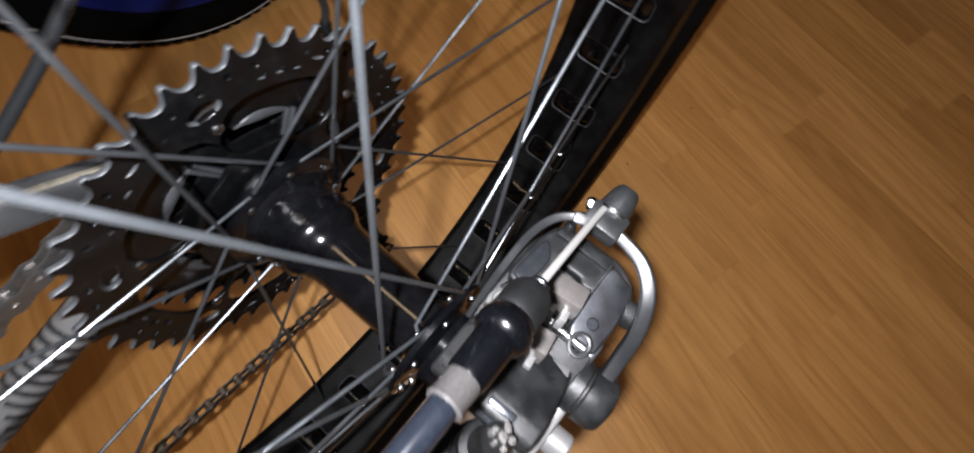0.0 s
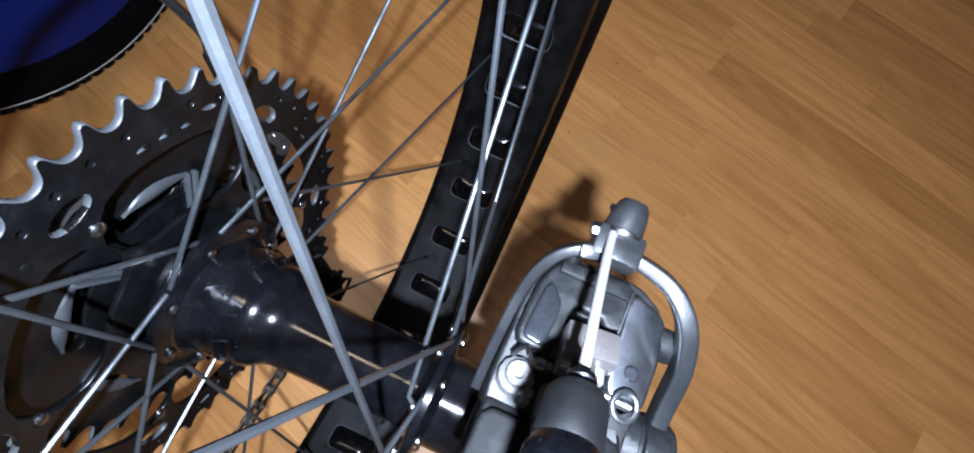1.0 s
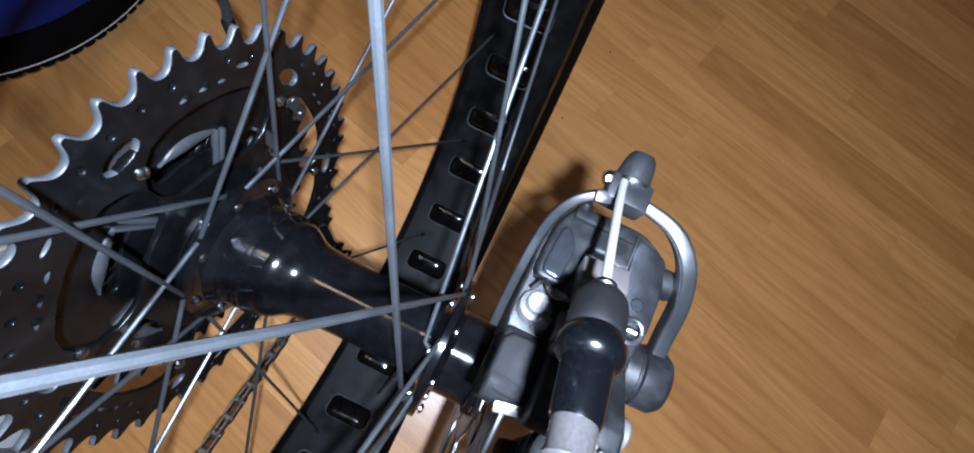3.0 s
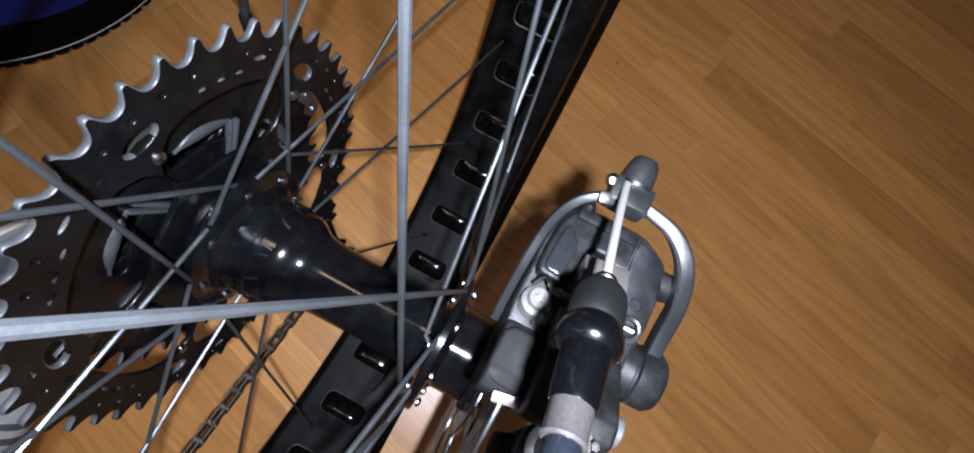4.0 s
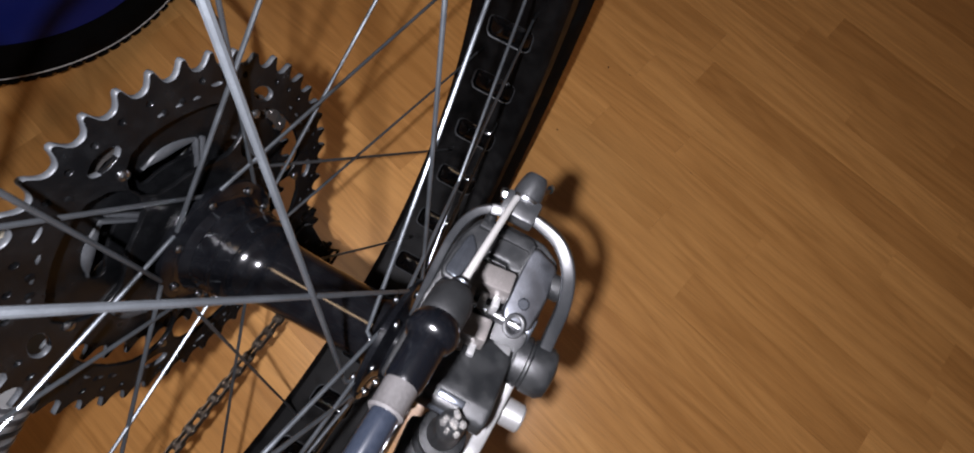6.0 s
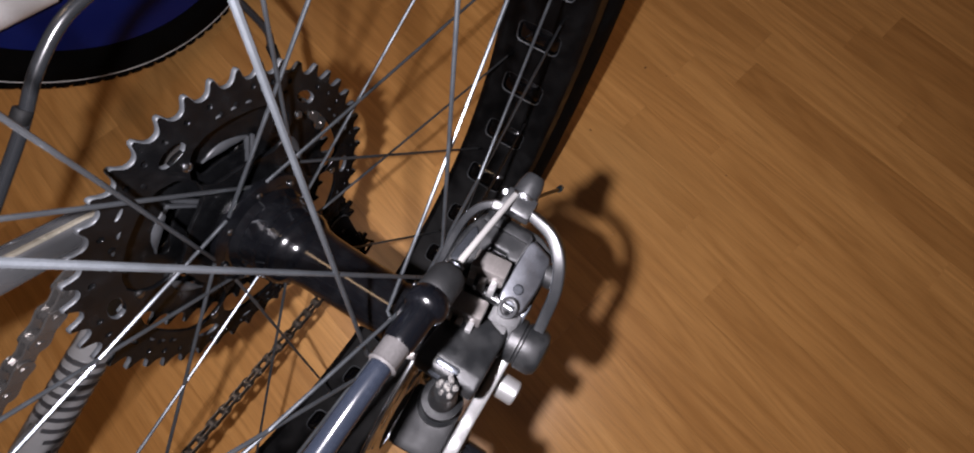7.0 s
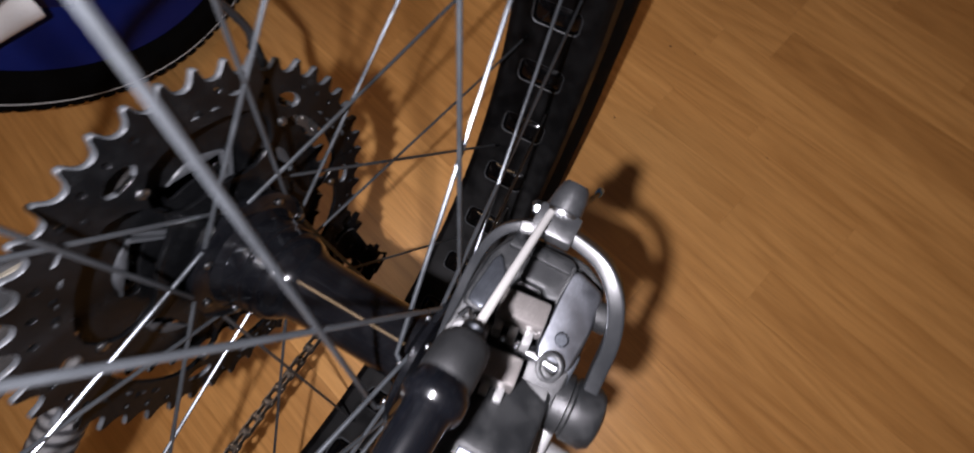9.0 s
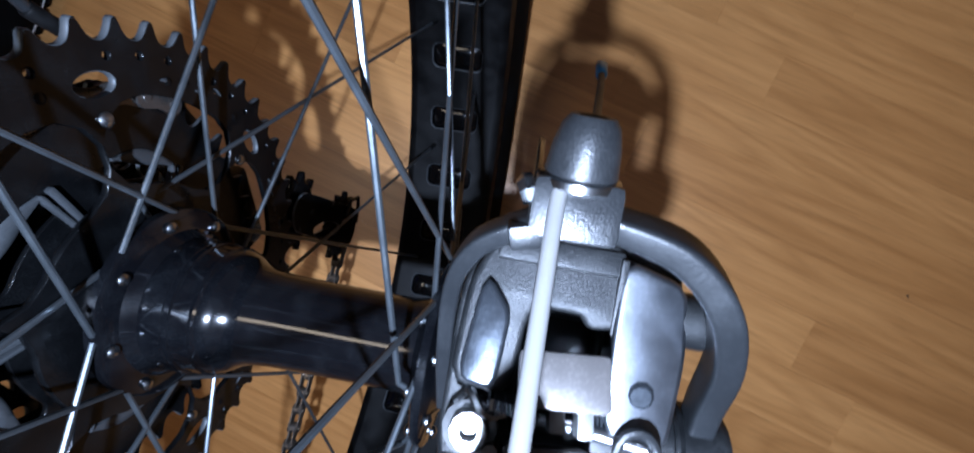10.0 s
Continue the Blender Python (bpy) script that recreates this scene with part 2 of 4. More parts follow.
def block(size, at=(0, 0, 0), turn=(0, 0, 0), bevel=0.001, bm=None, segments=2, taper=1.0):
    bm = bm or bmesh.new()
    m = pose(*at, *turn)
    made = bmesh.ops.create_cube(bm, size=1.0)["verts"]
    for v in made:
        k = taper if v.co.z > 0 else 1.0
        v.co = Vector((v.co.x * size[0] * k, v.co.y * size[1] * k, v.co.z * size[2]))
    if bevel:
        edges = list({e for v in made for e in v.link_edges})
        made = list({v for f in bmesh.ops.bevel(bm, geom=edges, offset=bevel, segments=segments, affect="EDGES", profile=0.6)["faces"] for v in f.verts} | {v for v in made if v.is_valid})
    bmesh.ops.transform(bm, matrix=m, verts=[v for v in made if v.is_valid])
    return bm


def plate(outlines, thick, bevel=0.0003, materials=(), rounds=0):
    """A flat plate in the y, z plane, x its thickness: the first outline is its edge, the others are holes. Cut sides take the second material."""
    cu = bpy.data.curves.new("plate", "CURVE")
    cu.dimensions, cu.fill_mode, cu.extrude, cu.bevel_depth, cu.bevel_resolution = "2D", "BOTH", thick / 2 - bevel, bevel, rounds
    for o in outlines:
        sp = cu.splines.new("POLY")
        sp.points.add(len(o) - 1)
        for q, (u, v) in zip(sp.points, o):
            q.co = (u, v, 0, 1)
        sp.use_cyclic_u = True
    ob = bpy.data.objects.new("plate", cu)
    scene.collection.objects.link(ob)
    me = bpy.data.meshes.new_from_object(ob.evaluated_get(bpy.context.evaluated_depsgraph_get()))
    bpy.data.objects.remove(ob)
    bpy.data.curves.remove(cu)
    bm = bmesh.new()
    bm.from_mesh(me)
    bpy.data.meshes.remove(me)
    bmesh.ops.remove_doubles(bm, verts=bm.verts, dist=1e-6)
    for f in bm.faces:
        f.normal_update()
        f.material_index = 1 if abs(f.normal.z) < 0.9 and len(materials) > 1 else 0
    for v in bm.verts:
        v.co = Vector((v.co.z, v.co.x, v.co.y))
    out = bpy.data.meshes.new("plate")
    bm.to_mesh(out)
    bm.free()
    for mt in materials:
        out.materials.append(mt)
    return out


def polar(r, degrees, x=0.0):
    return Vector((x, r * math.cos(radians(degrees)), r * math.sin(radians(degrees))))


def ring_hole(r, n=40, at=(0, 0)):
    return [(at[0] + r * math.cos(2 * math.pi * k / n), at[1] + r * math.sin(2 * math.pi * k / n)) for k in range(n)]


def arc_slot(r0, r1, a0, a1, n=14):
    """A slot along an arc with round ends."""
    rm, h = (r0 + r1) / 2, (r1 - r0) / 2
    out = []
    for k in range(n + 1):
        a = radians(a0 + (a1 - a0) * k / n)
        out.append((r1 * math.cos(a), r1 * math.sin(a)))
    for s in range(1, 6):
        t = math.pi * s / 6
        a = radians(a1)
        c, e = Vector((math.cos(a), math.sin(a))), Vector((-math.sin(a), math.cos(a))) * (1 if a1 > a0 else -1)
        q = c * (rm + h * math.cos(t)) + e * (h * math.sin(t))
        out.append((q.x, q.y))
    for k in range(n + 1):
        a = radians(a1 + (a0 - a1) * k / n)
        out.append((r0 * math.cos(a), r0 * math.sin(a)))
    for s in range(1, 6):
        t = math.pi - math.pi * s / 6
        a = radians(a0)
        c, e = Vector((math.cos(a), math.sin(a))), Vector((-math.sin(a), math.cos(a))) * (-1 if a1 > a0 else 1)
        q = c * (rm + h * math.cos(t)) + e * (h * math.sin(t))
        out.append((q.x, q.y))
    return out


def oval(r, degrees, along, across, n=20):
    """An oval hole: along the rim and across it."""
    a = radians(degrees)
    c, e = Vector((math.cos(a), math.sin(a))), Vector((-math.sin(a), math.cos(a)))
    return [tuple(c * (r + across * math.sin(2 * math.pi * k / n)) + e * (along * math.cos(2 * math.pi * k / n))) for k in range(n)]


def toothed(teeth, tip, root, first=0.0, lean=0.0):
    """The outline of a sprocket: sharp teeth with round gaps; some teeth are cut lower, as shift ramps are."""
    out = []
    step = 2 * math.pi / teeth
    for k in range(teeth):
        a0 = radians(first) + k * step
        top = tip - (0.0012 if k % 9 == 4 else 0.0)
        for f, r in ((-0.5, 0.0), (-0.40, 0.03), (-0.31, 0.12), (-0.24, 0.27), (-0.18, 0.48), (-0.13, 0.74), (-0.08, 0.96), (0.0, 1.0), (0.06, 0.90), (0.11, 0.64), (0.17, 0.38), (0.24, 0.19), (0.32, 0.07), (0.41, 0.01)):
            q = root + (top - root) * r
            a = a0 + (f + lean * r) * step
            out.append((q * math.cos(a), q * math.sin(a)))
    return out


# ---- the room ----
floor = tagged(new("floor", finish(block((6.0, 6.0, 0.02), (0, 0, -0.0145), bevel=0), OAK)), "oak-look laminate floor of narrow strips", "floor", kind="structure")
for nm, size, at, mt in (("wall_north", (6.0, 0.12, 2.5), (0, 3.06, 1.25), WALL_PAINT), ("wall_south", (6.0, 0.12, 2.5), (0, -3.06, 1.25), WALL_PAINT),
                         ("wall_east", (0.12, 6.24, 2.5), (3.06, 0, 1.25), WALL_PAINT), ("wall_west", (0.12, 6.24, 2.5), (-3.06, 0, 1.25), WALL_PAINT),
                         ("ceiling", (6.24, 6.24, 0.1), (0, 0, 2.553), CEIL_PAINT)):
    tagged(new(nm, finish(block(size, at, bevel=0.004), mt)), "plain painted " + nm.split("_")[0], nm.split("_")[0], kind="structure")

# ---- the bicycle ----
bike = thing("bicycle", "fat-tyre bicycle with black rear wheel, standing on laminate floor", "bicycle", at=(0, 0, HUB))

# rim: a flat drilled floor between two flanks
RIM_R, RIM_HALF, DIMPLES, FIRST = 0.2752, 0.0415, 32, -74.4


def rim_mesh():
    bm = bmesh.new()
    step = 2 * math.pi / DIMPLES
    # one bay: an oblong hole with rounded corners in the floor, its lip turned in
    hw, hl, cr = 0.0205, 0.0098, 0.0055

    def hole_ring(grow, n=6):
        out = []
        for cx, cy, a0 in ((hw - cr, hl - cr, 0), (-(hw - cr), hl - cr, 90), (-(hw - cr), -(hl - cr), 180), (hw - cr, -(hl - cr), 270)):
            for s in range(n):
                a = radians(a0 + 90 * s / (n - 1))
                out.append((cx + (cr + grow) * math.cos(a), cy + (cr + grow) * math.sin(a)))
        return out

    flat = 0.034
    bay = step * RIM_R / 2

    inner = hole_ring(0.0)
    mids = hole_ring(0.0008)
    outs = []
    q = hole_ring(0.0008)
    for i, (x, y) in enumerate(q):
        # carry each point out to the bay's border
        cx, cy = x, y
        seg = i // 6
        if i % 6 in (2, 3):
            sx, sy = ((1, 1), (-1, 1), (-1, -1), (1, -1))[seg]
            outs.append((sx * flat, sy * bay))
        elif (seg % 2 == 0 and i % 6 < 2) or (seg % 2 == 1 and i % 6 > 3):
            outs.append((math.copysign(flat, cx), cy * 1.0))
        else:
            outs.append((cx, math.copysign(bay, cy)))
    for d in range(DIMPLES):
        a = radians(FIRST) + d * step

        def put(x, y, r):
            t = a + y / RIM_R
            return bm.verts.new((x, r * math.cos(t), r * math.sin(t)))

        rings = [[put(x, y, RIM_R) for x, y in outs], [put(x, y, RIM_R) for x, y in mids], [put(x, y, RIM_R + 0.0007) for x, y in inner], [put(x, y, RIM_R + 0.003) for x, y in inner]]
        n = len(inner)
        for p, w in zip(rings, rings[1:]):
            for k in range(n):
                j = (k + 1) % n
                if (p[k].co - p[j].co).length < 1e-7 and p is rings[0]:
                    bm.faces.new((p[k], w[j], w[k]))
                else:
                    f = bm.faces.new((p[k], p[j], w[j], w[k]))
                    f.material_index = 1 if p is rings[1] else 0
    bmesh.ops.remove_doubles(bm, verts=bm.verts, dist=2e-6)
    for s in (1, -1):
        revolve([(s * 0.034, RIM_R), (s * 0.0375, RIM_R + 0.0006), (s * 0.0405, RIM_R + 0.003), (s * RIM_HALF, RIM_R + 0.008), (s * 0.0425, 0.2935),
                 (s * 0.041, 0.295), (s * 0.0385, 0.2935), (s * 0.0375, 0.284), (s * 0.030, 0.2825)], 192, bm)
    return bm


rim = part("rim", finish(rim_mesh(), [BLACK_RIM, WORN_EDGE]), None, bike, "black alloy rim with a row of oblong cutouts")
tape_bm = bmesh.new()
grid = []
for i in range(9):
    row = []
    for j in range(7):
        u, v = (i / 4 - 1), (j / 3 - 1)
        h = max(0.0, (1 - u ** 4) * (1 - v ** 4)) * 0.0042
        r, t = RIM_R + 0.0036 - h, v * 0.0105 / RIM_R
        row.append(tape_bm.verts.new((u * 0.0212, r * math.cos(t), r * math.sin(t))))
    grid.append(row)
for i in range(8):
    for j in range(6):
        tape_bm.faces.new((grid[i][j], grid[i + 1][j], grid[i + 1][j + 1], grid[i][j + 1]))
tape_me = finish(tape_bm, BLACK_TAPE)
for d in range(DIMPLES):
    part("rim_tape", tape_me, None, rim, "", pose(0, 0, 0, FIRST + 360 / DIMPLES * d, 0, 0))

# tyre with knobs
tyre_profile = []
for k in range(25):
    a = radians(-128 + 256 * k / 24)
    tyre_profile.append((0.0505 * math.sin(a), 0.327 + 0.046 * math.cos(a)))
tyre = part("tyre", revolve([(-0.0385, 0.2925), *tyre_profile, (0.0385, 0.2925)], 120), RUBBER, bike, "wide black fat tyre")
knobs = bmesh.new()
for k in range(84):
    for row, (x, r, tilt) in enumerate(((0.0, 0.3735, 0), (0.022, 0.368, 22), (-0.022, 0.368, -22), (0.040, 0.355, 50), (-0.040, 0.355, -50))):
        a = 360 * (k + 0.5 * (row % 2)) / 84
        m = Euler((radians(a - 90), 0, 0)).to_matrix().to_4x4() @ Matrix.Translation((x, 0, r)) @ Euler((0, radians(tilt), 0)).to_matrix().to_4x4()
        vs = [knobs.verts.new(m @ Vector((sx * 0.007, sy * 0.008, sz))) for sz, g in ((-0.003, 1), (0.0035, 0.8)) for sx, sy in ((-1, -1), (1, -1), (1, 1), (-1, 1))]
        for f in ((3, 2, 1, 0), (4, 5, 6, 7), (0, 1, 5, 4), (1, 2, 6, 5), (2, 3, 7, 6), (3, 0, 4, 7)):
            knobs.faces.new([vs[i] for i in f])
tagged(part("tread", finish(knobs, RUBBER, smooth=False), None, tyre), kind="stuff")

# hub
LEFT_X, LEFT_R, RIGHT_X, RIGHT_R = -0.0484, 0.0305, 0.0541, 0.0278
hub_profile = [(-0.0535, 0.012), (-0.0535, 0.027), (-0.0522, 0.0285), (-0.0504, 0.0342), (-0.0498, 0.0350), (-0.0470, 0.0350), (-0.0464, 0.0342), (-0.0452, 0.0275), (-0.0425, 0.0252), (-0.0418, 0.0246),
               (-0.0412, 0.0250), (-0.0340, 0.0246), (-0.0336, 0.0241), (-0.0332, 0.0247), (-0.0316, 0.0247), (-0.0312, 0.0240), (-0.0252, 0.0238), (-0.0246, 0.0231), (-0.0218, 0.0226), (-0.0190, 0.0208), (-0.0160, 0.0189), (-0.0120, 0.0177), (-0.004, 0.0171),
               (0.010, 0.0168), (0.043, 0.0168), (0.0485, 0.0180), (0.0515, 0.0225), (0.0525, 0.0316), (0.0530, 0.0322), (0.0556, 0.0322), (0.0561, 0.0316), (0.0572, 0.0222), (0.0590, 0.0196), (0.0725, 0.0194),
               (0.0730, 0.0215), (0.0738, 0.0222), (0.0762, 0.0222), (0.0768, 0.0215), (0.0768, 0.008)]
hub = part("hub_shell", revolve(hub_profile, 72), BLACK_GLOSS, bike, "glossy black hub shell with two drilled flanges")
part("axle", barrel((-0.11, 0, 0), (0.10, 0, 0), [(0, 0.0055), (0.0004, 0.006), (0.2096, 0.006), (0.21, 0.0055)]), STEEL, hub)

# spokes: sixteen a side, three-cross; small true offsets in millimetres where a spoke bows off its line
BOW = {"L1": (-3.8, 4.7, 2.8, -1, 1.2, 0.7), "L2": (3.5, -1.2, -2.4, -3.6, 1, 2), "L4": (2.7, 0.3, -1.3, -3, -0.9, 2.4), "L8": (2.6, -3.1, -1.8, -3.5, 4.3, 2.5),
       "R4": (-0.9, -0.3, 0.4, 4.9, 1.4, -1.7), "R5": (4.7, 3.7, -1.2, -3.5, -2.6, 0.8), "R6": (0.7, -4.1, 1.5, 2.2, 1.6, -0.3), "R7": (5.7, 0.6, 1.2, -9, -2.4, -2.4)}
for side, hx, hr, nx, first, parity in (("L", -0.0544, 0.031, -0.0173, -68.75, 1), ("R", 0.049, 0.0276, 0.0173, -57.5, 0)):
    for k in range(16):
        na = first + 22.5 * k
        ha = na + (67.5 if k % 2 == parity else -67.5)
        out = 1 if k % 2 else -1
        b0 = BOW.get("%s%d" % (side, k), (6 if side == "L" else 5, 0, 0, 0, 0, 0))
        hole = polar(hr, ha, hx) + Vector(b0[:3]) / 1000
        end = polar(0.2695, na, nx) + Vector(b0[3:]) / 1000
        fx = (LEFT_X if side == "L" else RIGHT_X)
        flange = polar(LEFT_R if side == "L" else RIGHT_R, ha, fx)
        head = flange + Vector((0.0032 * out, 0, 0))
        near = hole.lerp(end, 0.035)
        bm = tube([head - Vector((0.0 * out, 0, 0)), flange.lerp(hole, 0.4), hole.lerp(end, 0.012), near, end], 0.00098, 8)
        sp = part("spoke", bm, STAINLESS, bike)
        part("spoke_head", barrel(head - Vector((0.0002 * out, 0, 0)), head + Vector((0.0016 * out, 0, 0)), [(0, 0.0022), (0.0007, 0.0022), (0.0013, 0.0017), (0.0018, 0.0008)], 12), STEEL, sp)
        d = (end - hole).normalized()
        part("nipple", barrel(end - d * 0.004, end + d * 0.009, [(0, 0.0013), (0.0006, 0.0018), (0.009, 0.0020), (0.0125, 0.0020)], 8), COG_BLACK, sp)

# ---- cassette ----
SPROCKET_X, TIP, ROOT = -0.0572, 0.0974, 0.0909
holes = [ring_hole(0.0285, 48)]
for k in range(6):
    a = 26 + 60 * k
    holes.append(oval(0.0788, a, 0.0072, 0.0040))
    holes.append(arc_slot(0.0430, 0.0745, a + 18, a + 48))
    holes.append(oval(0.0835, a + 22, 0.0032, 0.0011, 12))
for k in range(46):
    if k % 4 != 3:
        holes.append(oval(0.0866, 81.6 + 360 / 46 * (k + 0.35), 0.0017, 0.0017, 12))
cassette = part("cassette", plate([toothed(46, TIP, ROOT, 81.6), *holes], 0.0027, 0.0004, [COG_BLACK, WORN_EDGE]), None, bike, "black steel cassette with a large toothed sprocket", Matrix.Translation((SPROCKET_X, 0, 0)))
for f in cassette.data.polygons:
    r = math.hypot(f.center.y, f.center.z)
    if 0.030 < r < 0.0760 or 0.0850 < r < 0.0884:
        f.material_index = 0
for k in range(6):
    q = polar(0.0680, 26 + 60 * k)
    part("rivet", barrel(q + Vector((0.0005, 0, 0)), q + Vector((0.003, 0, 0)), [(0, 0.0026), (0.0013, 0.0026), (0.002, 0.0019), (0.0025, 0.0008)], 14), STEEL, cassette, "", )
    a0 = 26 + 60 * k
    for turn_by, wide in ((15.5, 0.0022), (19.5, 0.0016)):
        part("spider_rib", block((0.0030, wide, 0.024), tuple(polar(0.0400, a0 + turn_by) + Vector((-0.0088, 0, 0))), (a0 + turn_by - 90 + 8, 0, 0), 0.0008), LIP_STEEL, cassette)
    lip = [polar(0.0512, a0 + 21 + 2.4 * i, -0.0092) for i in range(14)]
    part("window_lip", tube(lip, [(0.0006 + 0.0024 * math.sin(math.pi * min(1, (i + 1) / 13) ** 1.4), 0.0010) for i in range(14)], 8, up=(1, 0, 0)), LIP_STEEL, cassette)
    for i, (r0, da) in enumerate(((0.0800, 12), (0.0806, 34), (0.0796, 40))):
        part("shift_dimple", barrel(polar(r0, a0 + da, 0.0004), polar(r0, a0 + da, 0.0022), [(0, 0.0017), (0.0010, 0.0017), (0.0015, 0.0011), (0.0016, 0.0003)], 10), COG_BLACK, cassette)
    for da in (29, 35, 41):
        part("shift_ramp", tube([polar(0.0798 - 0.00004 * i * i, a0 + da + 0.45 * i, 0.0013) for i in range(-3, 4)], [0.0002, 0.0005, 0.0007, 0.0008, 0.0007, 0.0005, 0.0002], 6), LIP_STEEL, cassette)
for i, teeth in enumerate((36, 32, 28, 24, 21, 18, 15, 13, 11)):
    pr = teeth * 0.0127 / (2 * math.pi)
    cuts = [ring_hole(0.0175, 32)]
    if teeth > 20:
        for k in range(6):
            cuts.append(arc_slot(max(0.0225, pr - 0.030), 0.0500 if i == 0 else pr - 0.0068, 26 + 60 * k + 36 - 17, 26 + 60 * k + 36 + 17))
    cog = plate([toothed(teeth, pr + 0.004, pr - 0.0038, 7 * i), *cuts], 0.0018, 0.0002, [COG_BLACK, WORN_EDGE])
    for f in cog.polygons:
        if math.hypot(f.center.y, f.center.z) < pr - 0.0055:
            f.material_index = 0
    part("sprocket", cog, None, cassette, "", Matrix.Translation((-0.0103 - 0.0040 * i, 0, 0)))
part("freehub_body", revolve([(-0.046, 0.008), (-0.046, 0.0178), (0.0, 0.0178), (0.001, 0.0285), (0.0025, 0.0285), (0.0035, 0.02)], 32), COG_BLACK, cassette)
for k in range(9):
    part("spline", block((0.030, 0.0028, 0.003), tuple(polar(0.0190, 40 * k) + Vector((0.003 - 0.02, 0, 0))), (40 * k - 90, 0, 0), 0.0004), STEEL, cassette)


# ---- chain ----
CHAIN_X = SPROCKET_X - 0.0103


def link_mesh(wide, mt):
    bm = bmesh.new()
    for s in (1, -1):
        outline = []
        for c, a0 in ((0.00635, -90), (-0.00635, 90)):
            for t in range(9):
                a = radians(a0 + 180 * t / 8)
                outline.append((c + 0.0041 * math.cos(a), 0.0041 * math.sin(a)))
            outline.append((0.0, 0.0029 if c > 0 else -0.0029))
        x0 = s * wide
        lo, hi = [bm.verts.new((x0 - 0.0005, u, v)) for u, v in outline], [bm.verts.new((x0 + 0.0005, u, v)) for u, v in outline]
        bm.faces.new(lo)
        bm.faces.new(list(reversed(hi)))
        for k in range(len(lo)):
            bm.faces.new((lo[k], lo[(k + 1) % len(lo)], hi[(k + 1) % len(lo)], hi[k]))
    for c in (0.00635, -0.00635):
        barrel((-wide - 0.0011, c, 0), (wide + 0.0011, c, 0), [(0, 0.0016), (0.0003, 0.0018), (wide - 0.001, 0.0018), (wide - 0.0009, 0.0037 if wide < 0.0025 else 0.0018), (wide + 0.003, 0.0037 if wide < 0.0025 else 0.0018), (wide + 0.0031, 0.0018), (2 * wide + 0.0022, 0.0016)], 10, bm)
    return finish(bm, mt)


R36 = 36 * 0.0127 / (2 * math.pi)


def chain_run(a, b):
    a, b = Vector(a), Vector(b)
    n = int((b - a).length / 0.0127)
    return [a + (b - a).normalized() * 0.0127 * k for k in range(n + 1)]


chain = None
links = {}
UP = math.degrees(math.atan2(0.0079, 0.0389))
for nm, mt, runs in (("dark", CHAIN_STEEL, [((CHAIN_X, 0.012, -0.2045), (CHAIN_X, -0.42, -0.083))]), ("bright", CHAIN_BRIGHT, [((CHAIN_X, *(polar(R36, 90 + UP) + Vector((0, 0, 0)))[1:]), (CHAIN_X, -0.40, R36 * 1.02 - 0.40 * 0.203))])):
    links[nm] = (link_mesh(0.0019, mt), link_mesh(0.0031, mt))
    for a, b in runs:
        pts = chain_run(a, b)
        for k, (p, q) in enumerate(zip(pts, pts[1:])):
            turn = math.degrees(math.atan2((q - p).z, (q - p).y))
            m = Matrix.Translation((p + q) / 2) @ pose(0, 0, 0, turn, 0, 0)
            if chain is None:
                chain = part("chain", links[nm][k % 2], None, bike, "oily dark steel roller chain", m)
                base = m.inverted()
            else:
                part("link", links[nm][k % 2], None, chain, "", base @ m)
    if nm == "bright":
        for k in range(10):
            a = 90 + UP - 10.6 * (k + 0.5)
            part("link", links[nm][k % 2], None, chain, "", base @ Matrix.Translation(polar(R36, a, CHAIN_X)) @ pose(0, 0, 0, a - 90, 0, 0))

# ---- rear derailleur ----
der = part("rear_derailleur", block((0.018, 0.055, 0.042), (-0.112, 0.055, -0.050), (-30, 0, 0), 0.006), COG_BLACK, bike, "black rear derailleur with a two-wheel cage")
for x in (CHAIN_X - 0.0055, CHAIN_X + 0.0055):
    out = []
    for t in range(13):
        a = radians(-180 + 180 * t / 12)
        out.append((0.018 + 0.017 * math.cos(a), -0.192 + 0.017 * math.sin(a)))
    for t in range(13):
        a = radians(180 * t / 12)
        out.append((0.030 + 0.013 * math.cos(a), -0.118 + 0.013 * math.sin(a)))
    part("cage_plate", plate([out, [(0.018 + 0.006 * math.cos(2 * math.pi * t / 16), -0.155 + 0.022 * math.sin(2 * math.pi * t / 16)) for t in range(16)]], 0.0016, 0.0002, [COG_BLACK, WORN_EDGE]), None, der, "", Matrix.Translation((x, 0, 0)))
for y, z, t in ((0.018, -0.192, 12), (0.030, -0.118, 11)):
    pr = t * 0.0127 / (2 * math.pi)
    part("jockey_wheel", plate([toothed(t, pr + 0.0035, pr - 0.0035), ring_hole(0.003, 16)], 0.004, 0.0004, [COG_BLACK]), None, der, "", Matrix.Translation((CHAIN_X, y, z)))
part("cage_tab", tube([(-0.0600, 0.022, -0.205), (-0.0592, 0.036, -0.203), (-0.0590, 0.043, -0.199), (-0.0592, 0.040, -0.186), (-0.060, 0.028, -0.183)], 0.0016, 8), COG_BLACK, der)
part("linkage", block((0.012, 0.05, 0.020), (-0.088, 0.028, -0.090), (35, 0, 0), 0.004), COG_BLACK, der)

